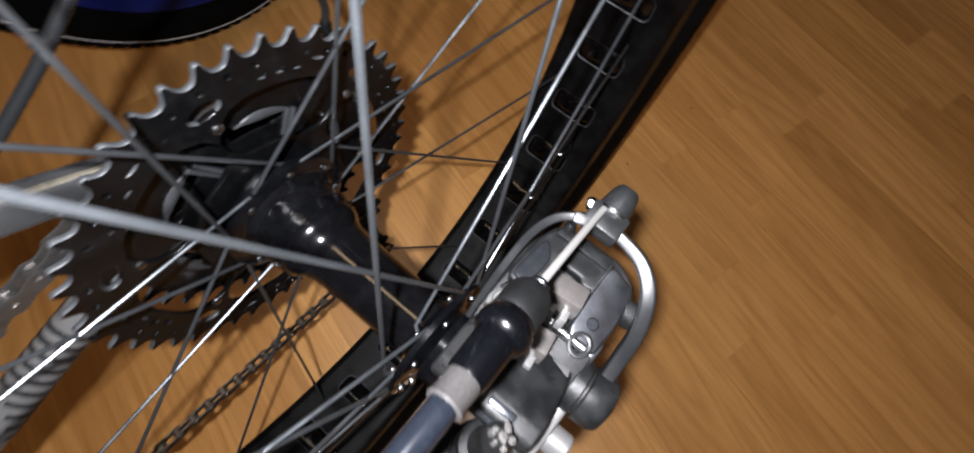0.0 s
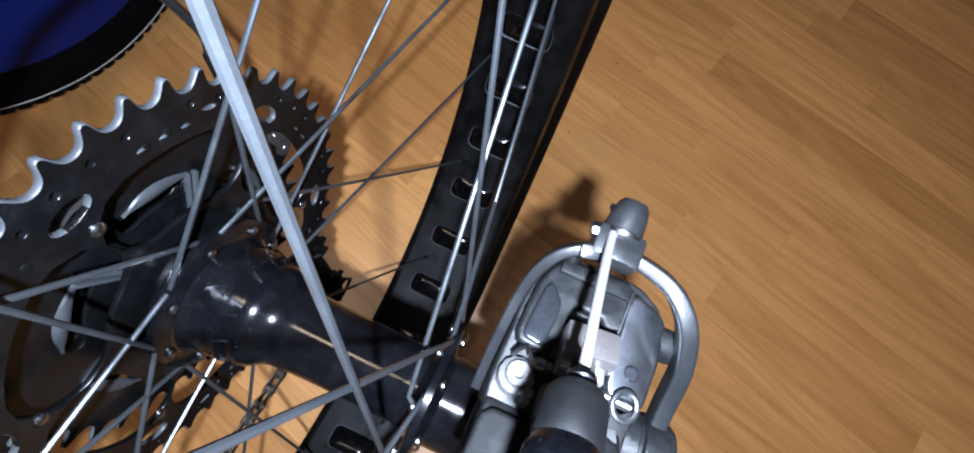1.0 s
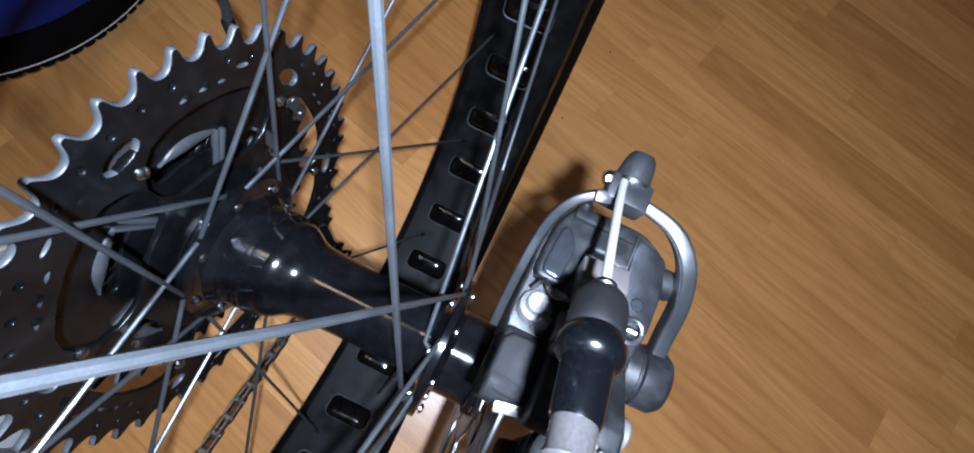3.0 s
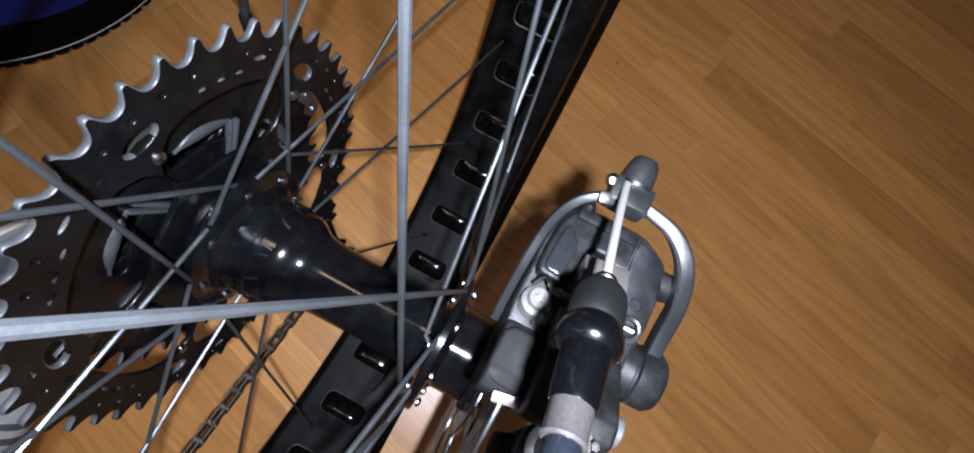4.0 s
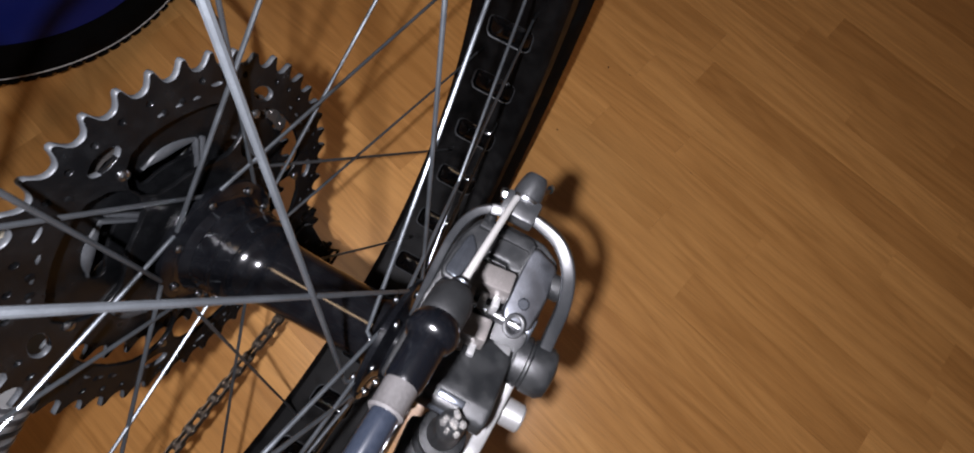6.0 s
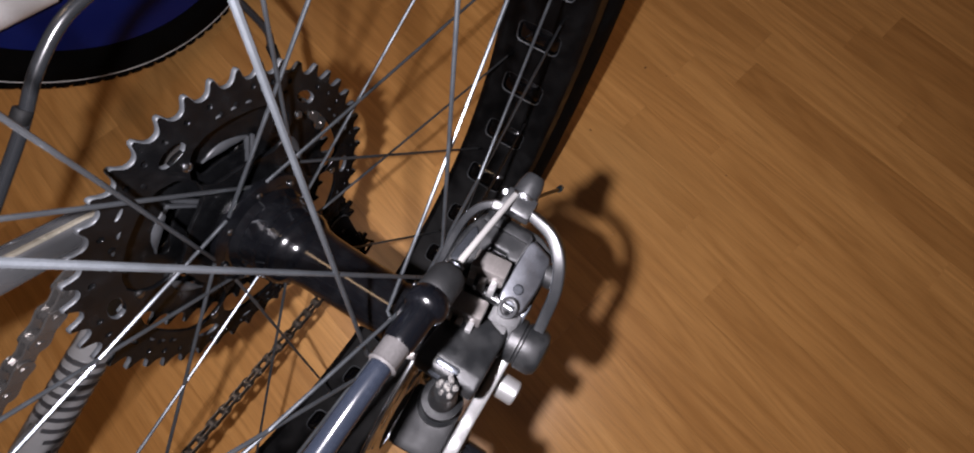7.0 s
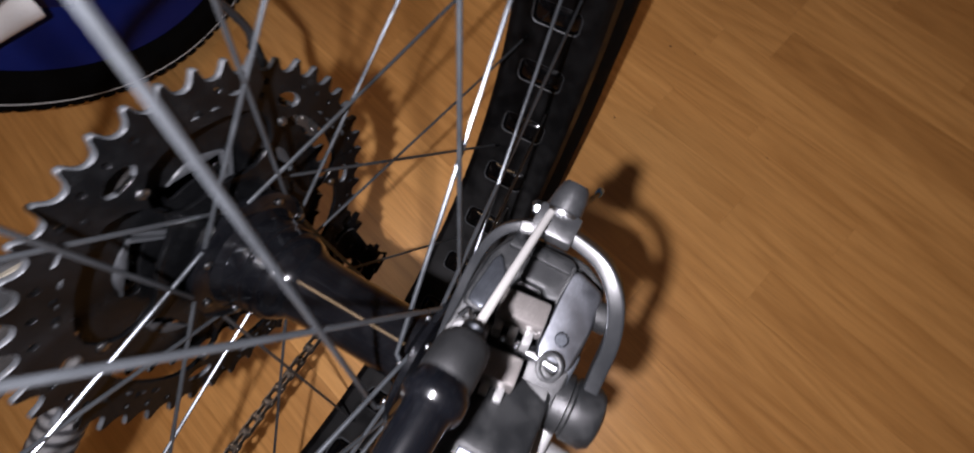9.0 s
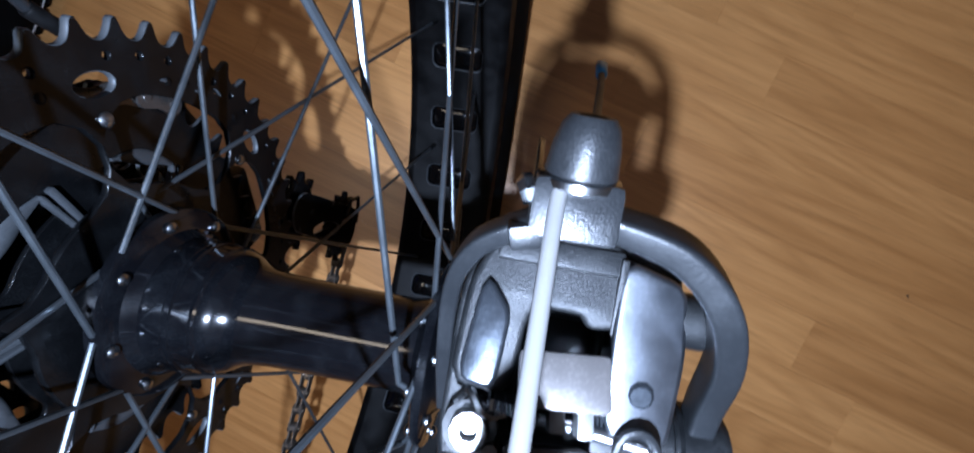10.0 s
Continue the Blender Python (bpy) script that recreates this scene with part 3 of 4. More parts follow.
# ---- frame ends on the drive side ----
stay = part("seat_stay", tube(smooth_path([(-0.094, -0.004, 0.010), (-0.0925, -0.020, 0.033), (-0.0925, -0.038, 0.0455), (-0.0925, -0.0655, 0.0625), (-0.0915, -0.16, 0.121), (-0.085, -0.33, 0.225)]), 1.0,
            section=[(0.0085 * math.copysign(abs(math.cos(t)) ** 0.45, math.cos(t)), 0.0060 * math.copysign(abs(math.sin(t)) ** 0.45, math.sin(t))) for t in [2 * math.pi * k / 20 for k in range(20)]], up=(1, 0, 0)), GREY_PAINT, bike, "pale grey painted seat stay")
cs = part("chain_stay", tube(smooth_path([(-0.098, -0.005, -0.002), (-0.103, -0.05, -0.012), (-0.106, -0.13, -0.034), (-0.100, -0.26, -0.062), (-0.07, -0.40, -0.085)]), [0.011] * 25, 18), STAY_WHITE, bike, "white chain stay with a black striped graphic")
for k in range(10):
    y = -0.118 - 0.0072 * k
    part("graphic_bar", tube([(-0.1056, y, -0.0308 + (y + 0.118) * 0.25), (-0.1055, y - 0.0028, -0.0315 + (y + 0.118) * 0.25)], 0.01135, 18), GRAPHIC, cs)
# added strip: the glossy highlight on the stay's upper edge, put in as colour
part("stay_top_sheen", tube(smooth_path([(-0.0900, -0.0330, 0.0500), (-0.0900, -0.0625, 0.0682), (-0.0890, -0.157, 0.1265), (-0.0825, -0.327, 0.2305)]), 0.0024, 10), STAY_SHEEN, stay, "pale strip painted in for the sheen on the stay's top edge")
part("dropout", plate([[(-0.03, -0.02), (0.02, -0.03), (0.03, -0.012), (0.024, 0.02), (0.0, 0.03), (-0.03, 0.028)], ring_hole(0.0065, 20)], 0.006, 0.0008, [GREY_PAINT, GREY_PAINT]), None, stay, "", Matrix.Translation((-0.101, 0, 0)))
hose = part("shift_cable", tube(smooth_path([(-0.106, -0.20, 0.05), (-0.108, -0.10, 0.058), (-0.1105, -0.0285, 0.0815), (-0.111, 0.0075, 0.0986), (-0.112, 0.036, 0.1040), (-0.115, 0.068, 0.094), (-0.119, 0.092, 0.062), (-0.121, 0.1025, 0.0170), (-0.121, 0.0988, 0.0010)]), 0.0025, 12), SHIFT_GREY, bike, "grey looped shift cable housing with a black collar")
part("collar", barrel((-0.111, -0.010, 0.0910), (-0.111, -0.016, 0.0885), [(0, 0.003), (0.0006, 0.0034), (0.006, 0.0034), (0.0066, 0.003)], 14), BOOT, hose)
part("end_cap", barrel((-0.121, 0.0992, 0.0030), (-0.1205, 0.0945, -0.0180), [(0, 0.0030), (0.001, 0.0035), (0.018, 0.0032), (0.021, 0.0026)], 14), BOOT, hose)

# ---- disc rotor ----
rot_cuts = [ring_hole(0.0222, 40)]
for k in range(30):
    rot_cuts.append(arc_slot(0.0690, 0.0715, 12 * k, 12 * k + 6, 6))
    rot_cuts.append(arc_slot(0.0750, 0.0775, 12 * k + 5, 12 * k + 11, 6))
for k in range(6):
    rot_cuts.append(arc_slot(0.031, 0.061, 60 * k + 12, 60 * k + 46))
rotor = part("brake_rotor", plate([ring_hole(0.0800, 120), *rot_cuts], 0.0018, 0.0002, [STEEL, STEEL]), None, bike, "slotted steel disc brake rotor", Matrix.Translation((0.0780, 0, 0)))
for k in range(6):
    q = polar(0.0185 + 0.0035, 60 * k + 20)
    part("rotor_bolt", barrel(q + Vector((0.0008, 0, 0)), q + Vector((0.004, 0, 0)), [(0, 0.0042), (0.002, 0.0042), (0.003, 0.003)], 12), BLACK_GLOSS, rotor)

# ---- brake caliper ----
ON_TOP = Matrix(((0, 1, 0, 0), (0, 0, 1, 0), (1, 0, 0, 0), (0, 0, 0, 1)))


def slab(outline, z0, z1, bevel, material, tilt=(0, 0), holes=()):
    """A casting with the outline in the x, y plane from z0 up to z1, its top leaning by the slopes along x and y."""
    me = plate([rounded(o) for o in (outline, *holes)], z1 - z0, bevel, [material], 2)
    me.transform(Matrix.Translation((0, 0, (z0 + z1) / 2)) @ ON_TOP)
    cx, cy = sum(p[0] for p in outline) / len(outline), sum(p[1] for p in outline) / len(outline)
    for v in me.vertices:
        if v.co.z > (z0 + z1) / 2:
            v.co.z += tilt[0] * (v.co.x - cx) + tilt[1] * (v.co.y - cy)
    return smoothed(me)


def smoothed(me):
    bm = bmesh.new()
    bm.from_mesh(me)
    mt = me.materials[0]
    bpy.data.meshes.remove(me)
    bmesh.ops.recalc_face_normals(bm, faces=bm.faces)
    return finish(bm, mt, True, 40)


def rounded(outline, cut=0.13):
    """Corners cut twice."""
    pts = [Vector(p) for p in outline]
    for _ in range(2):
        pts = [q for a, b in zip(pts, pts[1:] + pts[:1]) for q in (a.lerp(b, cut), a.lerp(b, 1 - cut))]
    return [(p.x, p.y) for p in pts]


def side(outline, x0, x1, bevel, material):
    me = plate([rounded(outline, 0.1)], x1 - x0, bevel, [material], 2)
    me.transform(Matrix.Translation(((x0 + x1) / 2, 0, 0)))
    return smoothed(me)


caliper = part("brake_caliper", slab([(0.0690, 0.006), (0.0690, 0.040), (0.0730, 0.0510), (0.0800, 0.0530), (0.0960, 0.0530), (0.1030, 0.0490), (0.1045, 0.040), (0.1045, 0.016), (0.1030, 0.004)],
                                     0.058, 0.0840, 0.0012, CAST_BLACK, (0, 0), [[(0.0787, 0.0135), (0.0787, 0.0390), (0.0940, 0.0390), (0.0940, 0.0135)]]), None, bike, "black and grey cable disc brake caliper")
part("body_half", side([(0.0165, 0.060), (0.0165, 0.0815), (0.0120, 0.0865), (-0.0030, 0.0992), (-0.0072, 0.0995), (-0.0098, 0.096), (-0.0105, 0.060)], 0.0806, 0.1036, 0.0014, CAST_BLACK), None, caliper)
part("body_half", side([(0.0115, 0.060), (0.0110, 0.0840), (-0.0040, 0.0895), (-0.0088, 0.0880), (-0.0100, 0.060)], 0.0688, 0.0804, 0.0012, DUSTY), None, caliper)
part("shelf", slab([(0.0700, -0.0060), (0.0700, 0.0080), (0.0830, 0.0080), (0.0850, -0.0060)], 0.070, 0.0900, 0.0012, DUSTY, (0.02, -0.06)), None, caliper)
part("ledge", block((0.0120, 0.0030, 0.0022), (0.0790, -0.0088, 0.0905), (10, 0, 12), 0.0006), PAD_STEEL, caliper)
part("ridge", block((0.0085, 0.0022, 0.0016), (0.0915, -0.0050, 0.1012), (-4, 0, 0), 0.0006), GUNMETAL, caliper)
part("ridge", block((0.0120, 0.0020, 0.0016), (0.0925, -0.0092, 0.0985), (30, 0, 0), 0.0006), GUNMETAL, caliper)
part("bridge", slab([(0.0700, 0.0270), (0.0706, 0.0420), (0.0735, 0.0490), (0.0770, 0.0508), (0.0920, 0.0512), (0.0938, 0.0480), (0.0936, 0.0400), (0.0900, 0.0392), (0.0885, 0.0412), (0.0805, 0.0412), (0.0788, 0.0385), (0.0780, 0.0270)], 0.078, 0.0890, 0.0012, CAST_BLACK, (0.05, -0.14)), None, caliper)
part("cheek", slab([(0.0945, 0.0240), (0.1030, 0.0225), (0.1040, 0.0360), (0.1030, 0.0465), (0.0942, 0.0490), (0.0940, 0.0400)], 0.080, 0.0905, 0.0010, POLISH, (-0.15, -0.12)), None, caliper, "smooth grey caliper cheek")
part("cheek_bar", slab([(0.0710, 0.0280), (0.0758, 0.0275), (0.0764, 0.0385), (0.0726, 0.0432)], 0.0880, 0.0912, 0.0008, GUNMETAL, (0.05, -0.14)), None, caliper, "smooth grey bar along the caliper")
part("bridge_step", block((0.0200, 0.0040, 0.0030), (0.0835, 0.0488, 0.0878), (-12, 0, 0), 0.0007), CAST_BLACK, caliper)
part("bridge_nub", barrel((0.0755, 0.0505, 0.0850), (0.0755, 0.0530, 0.0905), [(0, 0.0022), (0.004, 0.0022), (0.0055, 0.0014)], 10), CAST_BLACK, caliper)
part("side_barrel", barrel((0.1020, 0.0415, 0.0845), (0.1105, 0.0415, 0.0845), [(0, 0.0046), (0.006, 0.0046), (0.0075, 0.0040), (0.0085, 0.0026)], 18), CAST_BLACK, caliper)
part("piston_block", block((0.0148, 0.0250, 0.0120), (0.0864, 0.0263, 0.0690), (0, 0, 0), 0.0010), CAST_BLACK, caliper)
part("cheek_screw", barrel((0.0985, 0.0300, 0.0895), (0.0985, 0.0300, 0.0922), [(0, 0.0022), (0.0018, 0.0022), (0.0024, 0.0016)], 10), GUNMETAL, caliper)
part("bridge_groove", block((0.0012, 0.0120, 0.0040), (0.0933, 0.0440, 0.0880), (0, 0, 0), 0.0003), CAST_BLACK, caliper)
part("web", side([(0.0300, 0.0700), (0.0290, 0.0850), (0.0180, 0.0820), (0.0180, 0.0700)], 0.1035, 0.1060, 0.0005, GUNMETAL), None, caliper)
# pad adjuster on the wheel side: a bright screw, its spring clip and nut
part("adjuster", barrel((0.0735, 0.0175, 0.0845), (0.0735, 0.0190, 0.0915), [(0, 0.0048), (0.004, 0.0046), (0.005, 0.0034), (0.0068, 0.0030), (0.0068, 0.0015), (0.005, 0.0012)], 12), SILVER, caliper)
part("spring_clip", tube(smooth_path([(0.0705, 0.0225, 0.0880), (0.0725, 0.0255, 0.0905), (0.0745, 0.0235, 0.0915), (0.0765, 0.0220, 0.0905), (0.0790, 0.0225, 0.0895)]), 0.0008, 7), STEEL, caliper)
part("adjuster_nut", barrel((0.0768, 0.0135, 0.0860), (0.0775, 0.0160, 0.0910), [(0, 0.0024), (0.004, 0.0023), (0.0052, 0.0014)], 8), SILVER, caliper)
for nm_y, nm_z in ((0.0310, 0.0945), (0.0150, 0.0915)):
    part("brake_pad", block((0.0132, 0.0080, 0.0075), (0.0862, nm_y, nm_z), (-22, 0, 6), 0.0010), PAD_STEEL, caliper, "brown-grey steel brake pad holder")
    for s in (-1, 0, 1):
        part("pad_rib", block((0.0024, 0.0046, 0.0060), (0.0862 + 0.0042 * s, nm_y - 0.0058, nm_z - 0.0012), (-22, 0, 6), 0.0005), SILVER, caliper)
part("spring", tube([(0.0762 + 0.0001 * k, 0.0232 + 0.0017 * math.cos(k * 0.9), 0.0885 + 0.0017 * math.sin(k * 0.9)) for k in range(0, 200, 1)], 0.0005, 5), STEEL, caliper)
part("pad_pin", barrel((0.0775, 0.0232, 0.0880), (0.1010, 0.0225, 0.0925), [(0, 0.0012), (0.006, 0.0012), (0.007, 0.0021), (0.012, 0.0021), (0.013, 0.0013), (0.0235, 0.0013)], 12), STEEL, caliper)
ringpts = [(0.0987 + 0.0029 * math.cos(2 * math.pi * k / 16), 0.0222 + 0.0033 * math.sin(2 * math.pi * k / 16), 0.0940) for k in range(17)]
part("pin_eye", tube(ringpts, 0.0008, 8), DULL, caliper)
part("name_plate", block((0.0065, 0.0040, 0.0012), (0.0990, 0.0145, 0.0850), (-38, 0, 8), 0.0004), SILVER, caliper)
# lever arch
arch = smooth_path([(0.0664, 0.0120, 0.0660), (0.0660, 0.0260, 0.0760), (0.0668, 0.0410, 0.0865), (0.0700, 0.0485, 0.0935), (0.0754, 0.0525, 0.0968), (0.0830, 0.0555, 0.0975),
                    (0.0908, 0.0550, 0.0975), (0.0995, 0.0525, 0.0970), (0.1062, 0.0462, 0.0950), (0.1104, 0.0375, 0.0895), (0.1121, 0.0276, 0.0820), (0.1132, 0.0190, 0.0770)], 5)
widths = [(0.0015, 0.0022) if k < 22 else (0.0015 + 0.0008 * min(1.0, (k - 22) / 14), 0.0022 + 0.0012 * min(1.0, (k - 22) / 14)) for k in range(len(arch))]
part("lever_arch", tube(arch, widths, section=[(math.copysign(abs(math.cos(t)) ** 0.3, math.cos(t)), math.copysign(abs(math.sin(t)) ** 0.3, math.sin(t))) for t in [2 * math.pi * (k + 0.5) / 20 for k in range(20)]], up=(0, -0.5, 0.86)), ARCH, caliper, "polished grey curved lever arch")
part("return_rod", tube(smooth_path([(0.0700, 0.020, 0.074), (0.0702, 0.032, 0.082), (0.0715, 0.0395, 0.086), (0.0745, 0.0425, 0.087)]), 0.0017, 10), ALLOY, caliper)
part("pivot_boss", barrel((0.1040, 0.0150, 0.0755), (0.1195, 0.0155, 0.0760), [(0, 0.0080), (0.0008, 0.0090), (0.0045, 0.0092), (0.0050, 0.0084), (0.0058, 0.0084), (0.0063, 0.0093), (0.0125, 0.0093), (0.0145, 0.0080), (0.0155, 0.0050)], 28), CAST_BLACK, caliper)
clampb = bmesh.new()
block((0.0125, 0.0085, 0.0085), (0.0832, 0.0560, 0.0968), (0, 0, 0), 0.0015, clampb)
part("cable_clamp", clampb, DULL, caliper)
part("clamp_lug", block((0.0050, 0.0036, 0.0040), (0.0772, 0.0520, 0.0985), (20, 0, 15), 0.0008), DULL, caliper)
part("clamp_washer", barrel((0.0832, 0.0598, 0.0964), (0.0832, 0.0611, 0.0968), [(0, 0.0056), (0.0002, 0.0060), (0.0012, 0.0060), (0.0014, 0.0056)], 20), STEEL, caliper)
part("clamp_bolt", barrel((0.0833, 0.0610, 0.0968), (0.0835, 0.0710, 0.1000), [(0, 0.0049), (0.0005, 0.0052), (0.0045, 0.0047), (0.0072, 0.0040), (0.0084, 0.0031), (0.0084, 0.0021), (0.0055, 0.0019)], 24), DULL, caliper, "domed dark clamp bolt")
part("anchor_nut", barrel((0.0775, 0.0585, 0.0985), (0.0765, 0.0580, 0.0985), [(0, 0.0022), (0.0012, 0.0024), (0.0024, 0.0018)], 8), STEEL, caliper)
# inner cable, boot, housing
cable = part("brake_cable", tube(smooth_path([(0.0812, 0.0600, 0.0995), (0.0806, 0.0585, 0.1002), (0.0802, 0.045, 0.1085), (0.0798, 0.0200, 0.1248), (0.0797, 0.0140, 0.1285)]), 0.00112, 12), CABLE_WHITE, bike, "pale coated brake cable with a black rubber boot")
part("cable_tail", tube(smooth_path([(0.0836, 0.0600, 0.0945), (0.0860, 0.0690, 0.0800), (0.0890, 0.0860, 0.0520), (0.0900, 0.0930, 0.0400)]), 0.0009, 8), CABLE_WHITE, cable)
part("crimp", barrel((0.0900, 0.0925, 0.0405), (0.0904, 0.0985, 0.0320), [(0, 0.0012), (0.001, 0.0016), (0.008, 0.0016), (0.0095, 0.001)], 10), BLUE_TIP, cable, "blue metal cable crimp")
A, B = Vector((0.0797, 0.0215, 0.1240)), Vector((0.0798, -0.0060, 0.1372))
part("boot", barrel(A, B, [(0.0022, 0.0018), (0.0026, 0.0029), (0.0030, 0.0044), (0.0042, 0.0052), (0.0060, 0.0056), (0.0120, 0.0057), (0.0130, 0.0052), (0.0150, 0.0044)], 28), BOOT, cable, "dusty black rubber cable boot")
part("end_collar", barrel(A, B, [(-0.0006, 0.0016), (0.0, 0.0026), (0.0010, 0.0028), (0.0014, 0.0024), (0.0024, 0.0029), (0.0034, 0.0030)], 20), ALLOY, cable)
part("sleeve", barrel(A, B, [(0.0120, 0.0040), (0.0124, 0.0054), (0.0136, 0.0058), (0.0146, 0.0064), (0.0172, 0.0064), (0.0184, 0.0056), (0.0190, 0.0049), (0.0200, 0.0047), (0.029, 0.0044), (0.030, 0.0040)], 28), SLEEVE, cable, "glossy black stepped plastic sleeve")
part("ferrule", barrel(B + (A - B).normalized() * 0.002, B + (B - A).normalized() * 0.006, [(0, 0.0034), (0.0005, 0.0039), (0.0068, 0.0038), (0.0075, 0.0041), (0.008, 0.0036)], 20), FERRULE, cable)
part("housing", tube(smooth_path([tuple(B), tuple(B + (B - A).normalized() * 0.008), (0.0795, -0.030, 0.1440), (0.0790, -0.060, 0.146), (0.078, -0.12, 0.140), (0.075, -0.25, 0.11)]), 0.0031, 14), HOUSING_GREY, cable, "grey-blue brake cable housing")
# mount bracket and bolts
mount = part("caliper_bracket", plate([rounded([(0.020, 0.066), (0.010, 0.077), (-0.004, 0.076), (-0.020, 0.070), (-0.028, 0.074), (-0.038, 0.072), (-0.046, 0.062), (-0.066, 0.044), (-0.066, 0.026), (-0.052, 0.024), (-0.036, 0.046), (-0.020, 0.056), (0.004, 0.058)], 0.15)], 0.0050, 0.0008, [SILVER, SILVER], 1), None, bike, "bright silver caliper bracket", Matrix.Translation((0.1068, 0, 0)))
part("boss", barrel((-0.0050, -0.0320, 0.0590), (0.0038, -0.0320, 0.0590), [(0, 0.0085), (0.0006, 0.0092), (0.0080, 0.0092), (0.0088, 0.0085)], 20), SILVER, mount)
part("bracket_bolt", barrel((0.0020, -0.0020, 0.0640), (0.0115, -0.0020, 0.0640), [(0, 0.0052), (0.0088, 0.0052), (0.0095, 0.0046), (0.0096, 0.0028), (0.006, 0.0028)], 14), SILVER, mount, "bright knurled bolt head")
part("bracket_bolt", barrel((0.0030, -0.0320, 0.0590), (0.0135, -0.0320, 0.0590), [(0, 0.0055), (0.0095, 0.0055), (0.0105, 0.0048), (0.0106, 0.0028), (0.007, 0.0028)], 20), BLACK_GLOSS, mount, "black socket bolt head")
part("mount_bolt", barrel((0.0943, -0.0240, 0.0580), (0.0949, -0.0095, 0.1070), [(0, 0.0088), (0.0200, 0.0086), (0.0215, 0.0072), (0.0265, 0.0070), (0.0275, 0.0074), (0.0288, 0.0074), (0.0300, 0.0052), (0.0400, 0.0044), (0.0465, 0.0041), (0.0495, 0.0031), (0.0510, 0.0014)], 24), CAST_BLACK, caliper)
part("mount_block", block((0.0200, 0.0230, 0.0230), (0.0938, -0.0285, 0.0660), (-6, 0, 4), 0.0030), BOOT, caliper)
grime, crust = bmesh.new(), random.Random(3)
for k in range(16):
    a, r = crust.uniform(0, 6.28), crust.uniform(0.0, 0.0030)
    q = Vector((0.0949 + r * math.cos(a), -0.0094 + r * math.sin(a), 0.1064 - r * 0.25))
    barrel(q, q + Vector((crust.uniform(-0.0004, 0.0004), 0.0004, 0.0016)), [(0, crust.uniform(0.0008, 0.0014)), (0.0007, crust.uniform(0.0006, 0.0011)), (crust.uniform(0.0010, 0.0016), 0.0004)], 6, grime)
part("bolt_grime", grime, GRIME, caliper, "chalky dirt on the bolt head")

# ---- the second bicycle's wheel ----
W2 = (-0.571, 0.251, 0.345)
other = thing("second_bicycle", "second bicycle with a deep blue rim and black knobby tyre", "bicycle", at=W2)
R2 = 0.344
prof = []
for k in range(21):
    a = radians(-130 + 260 * k / 20)
    prof.append((0.030 * math.sin(a), 0.312 + 0.030 * math.cos(a)))
tyre2 = part("tyre", revolve([(-0.02, 0.276), *prof, (0.02, 0.276)], 96), RUBBER, other, "black knobby tyre with a pale edge line")
part("edge_line", revolve([(0.0272, 0.3236), (0.0280, 0.3240), (0.0277, 0.3250), (0.0268, 0.3248)], 160, closed=True), WHITE_PAINT, tyre2)
kb = bmesh.new()
for k in range(110):
    for row, (x, r, tilt) in enumerate(((0.0, 0.3405, 0), (0.018, 0.3345, 28), (-0.018, 0.3345, -28), (0.0235, 0.3300, 46))):
        a = 360 * (k + 0.5 * (row % 2)) / 110
        m = Euler((radians(a - 90), 0, 0)).to_matrix().to_4x4() @ Matrix.Translation((x, 0, r)) @ Euler((0, radians(tilt), 0)).to_matrix().to_4x4()
        vs = [kb.verts.new(m @ Vector((sx * 0.004, sy * 0.005, sz))) for sz in (-0.003, 0.003) for sx, sy in ((-1, -1), (1, -1), (1, 1), (-1, 1))]
        for f in ((3, 2, 1, 0), (4, 5, 6, 7), (0, 1, 5, 4), (1, 2, 6, 5), (2, 3, 7, 6), (3, 0, 4, 7)):
            kb.faces.new([vs[i] for i in f])
tagged(part("tread", finish(kb, RUBBER, smooth=False), None, tyre2), kind="stuff")
part("rim", revolve([(-0.014, 0.218), (-0.019, 0.228), (-0.022, 0.250), (-0.022, 0.286), (0.022, 0.286), (0.022, 0.250), (0.019, 0.228), (0.014, 0.218)], 96, closed=True), BLUE_RIM, other, "deep blue painted rim")
hub2 = part("hub_shell", revolve([(-0.05, 0.01), (-0.05, 0.02), (0.05, 0.02), (0.05, 0.01)], 24), BLACK_GLOSS, other)
for k in range(28):
    a = 360 / 28 * k
    part("spoke", tube([polar(0.018, a + 70 * (1 if k % 4 < 2 else -1), 0.035 * (1 if k % 2 else -1)), polar(0.22, a, 0.0)], 0.001, 6), COG_BLACK, other)
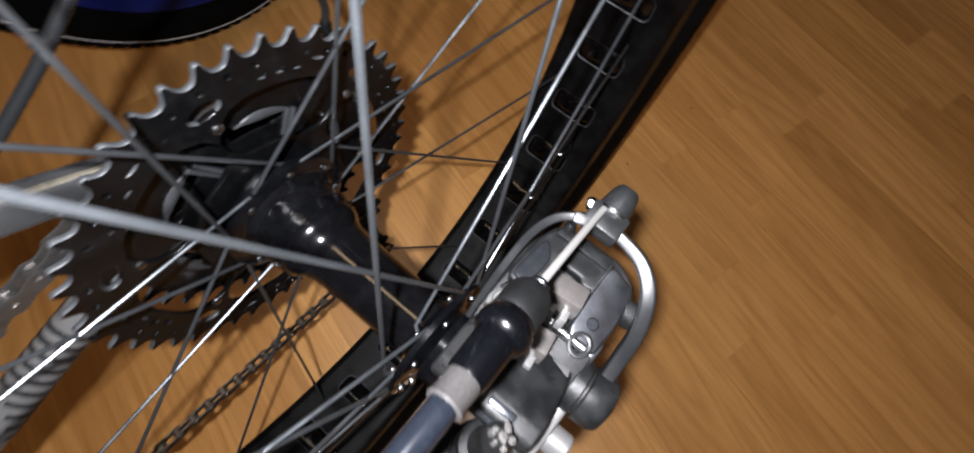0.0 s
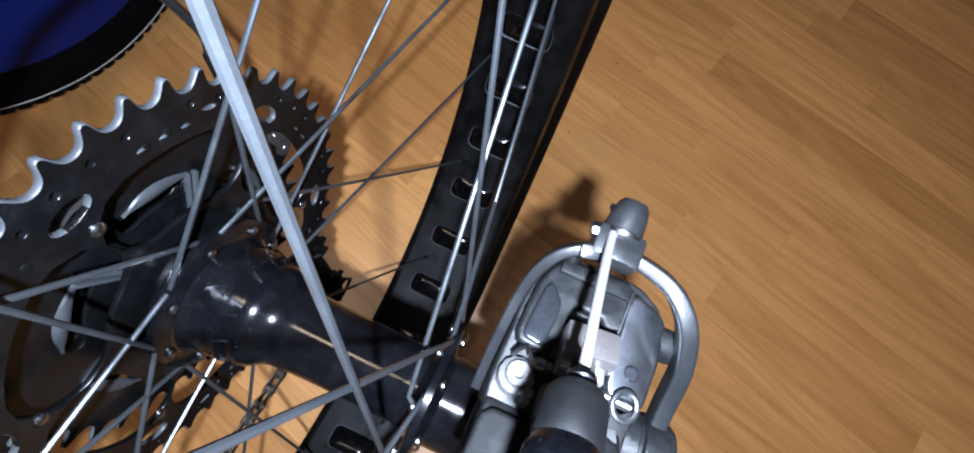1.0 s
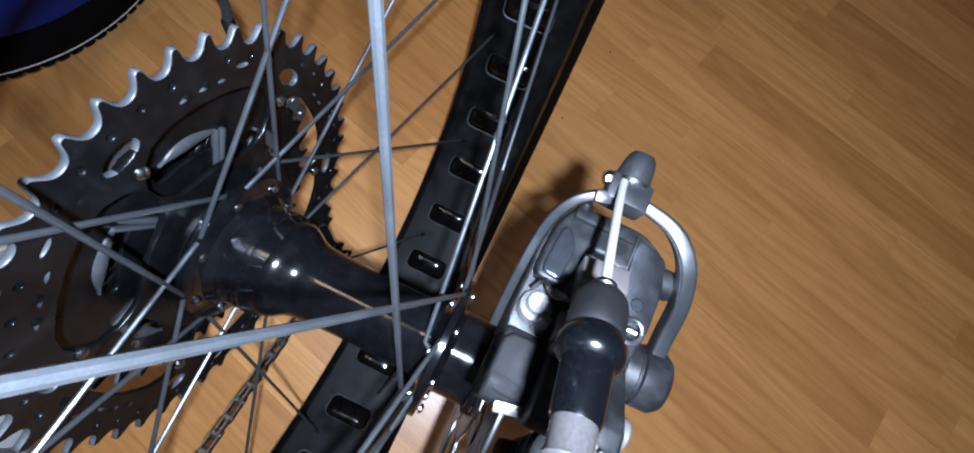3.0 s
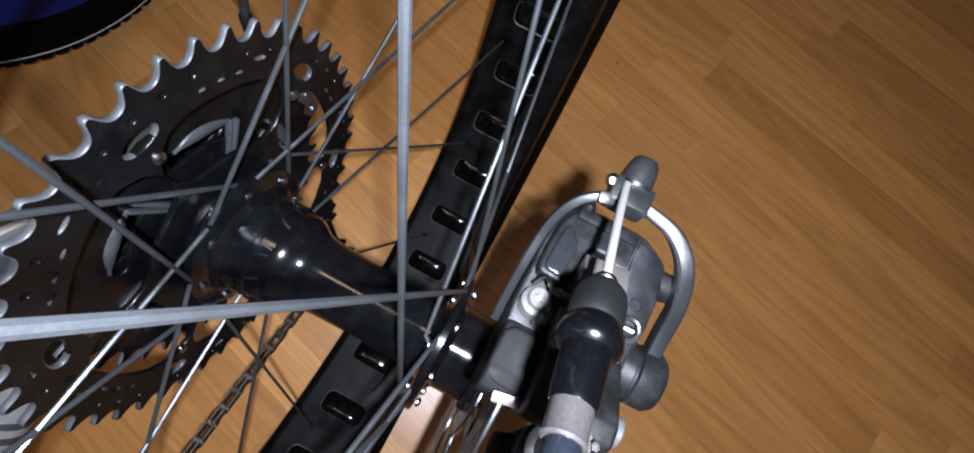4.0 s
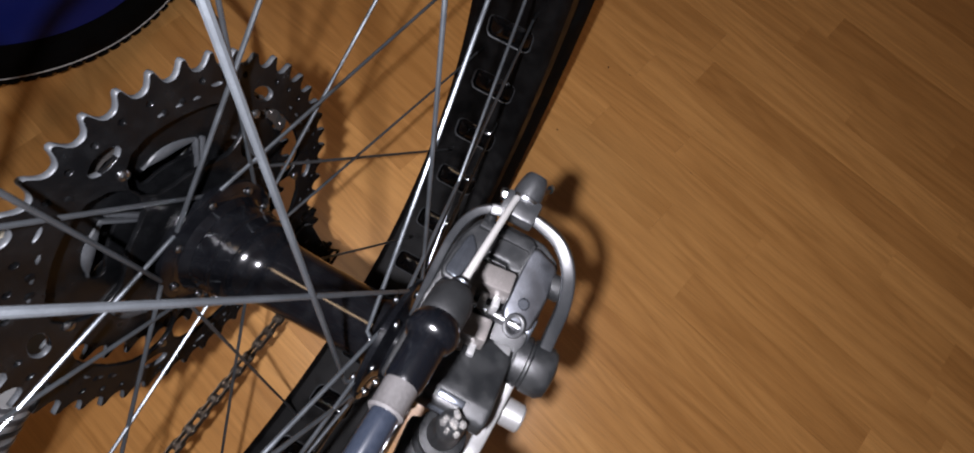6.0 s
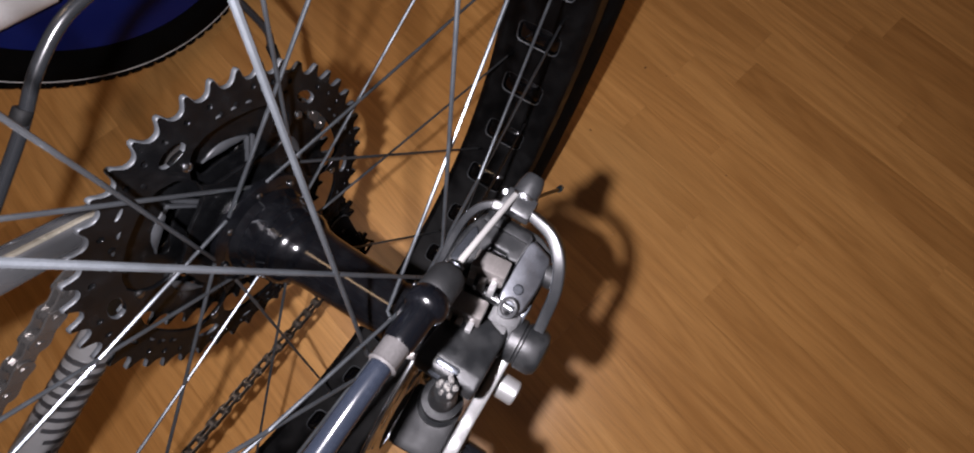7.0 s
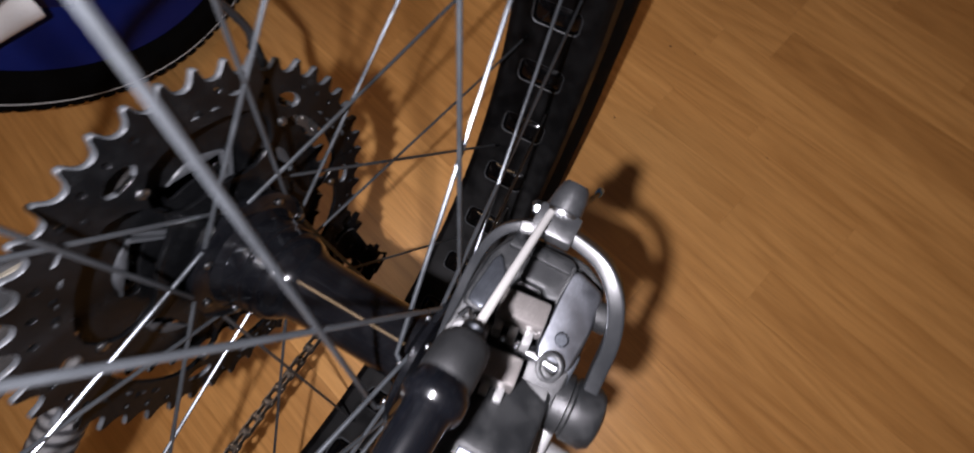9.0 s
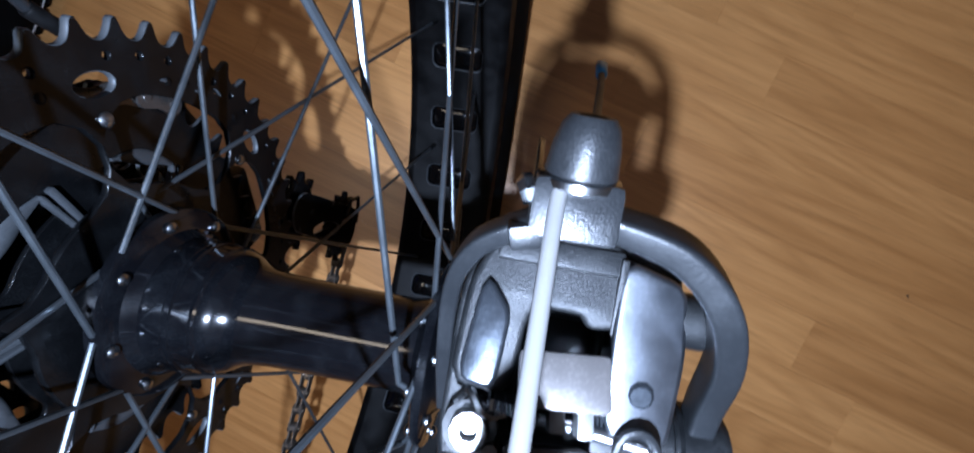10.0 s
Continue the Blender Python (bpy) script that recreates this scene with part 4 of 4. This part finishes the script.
part("frame_tube", tube([(0.075, -0.58, 0.015), (0.075, -0.40, -0.035), (0.075, -0.165, -0.103)], [0.020, 0.0195, 0.017], 18), WHITE_PAINT, other, "white painted frame tube")

# ---- floor strips ----
STRIP, TURN, LENGTHS = 0.063, -16.0, (0.47, 0.38, 0.52, 0.30)


def strip_mesh(length):
    bm = bmesh.new()
    e, d = 0.00012, 0.0004
    lx, ly = length / 2, STRIP / 2
    top = [bm.verts.new((sx * (lx - e), sy * (ly - e), 0)) for sx, sy in ((-1, -1), (1, -1), (1, 1), (-1, 1))]
    mid = [bm.verts.new((sx * lx, sy * ly, -d)) for sx, sy in ((-1, -1), (1, -1), (1, 1), (-1, 1))]
    low = [bm.verts.new((sx * lx, sy * ly, -0.0040)) for sx, sy in ((-1, -1), (1, -1), (1, 1), (-1, 1))]
    bm.faces.new(top)
    for k in range(4):
        j = (k + 1) % 4
        bm.faces.new((mid[k], mid[j], top[j], top[k]))
        bm.faces.new((low[k], low[j], mid[j], mid[k]))
    return finish(bm, OAK, smooth=False)


strips = [(ln, strip_mesh(ln)) for ln in LENGTHS]
rng = random.Random(5)
turn = pose(0, 0, 0, 0, 0, TURN)
JOINT = {-4: 0.143, -2: 0.095, 0: 0.160, 2: 0.112, 3: -0.020, 5: 0.040}
for row in range(-17, 15):
    start = JOINT.get(row, rng.uniform(-0.2, 0.3))
    for way in (1, -1):
        s = start
        while abs(s) < 1.15:
            ln, me = strips[0 if s == start and row in JOINT else rng.randrange(4)]
            part("strip", me, None, floor, "", turn @ Matrix.Translation((s + way * ln / 2, 0.3855 + row * STRIP, 0)))
            s += way * ln
for x, y, r in ((0.0883, 0.5236, 0.0016), (0.1247, 0.5272, 0.001), (0.0643, 0.3787, 0.0013), (0.2744, 0.4164, 0.0009), (0.5099, 0.0307, 0.0016)):
    tagged(new("crumb", finish(barrel((x, y, 0.0), (x, y, 0.0008), [(0, r), (0.0005, r * 0.8), (0.0008, r * 0.3)], 7), SPECK)), "tiny dark crumb lying on the laminate", "crumb")
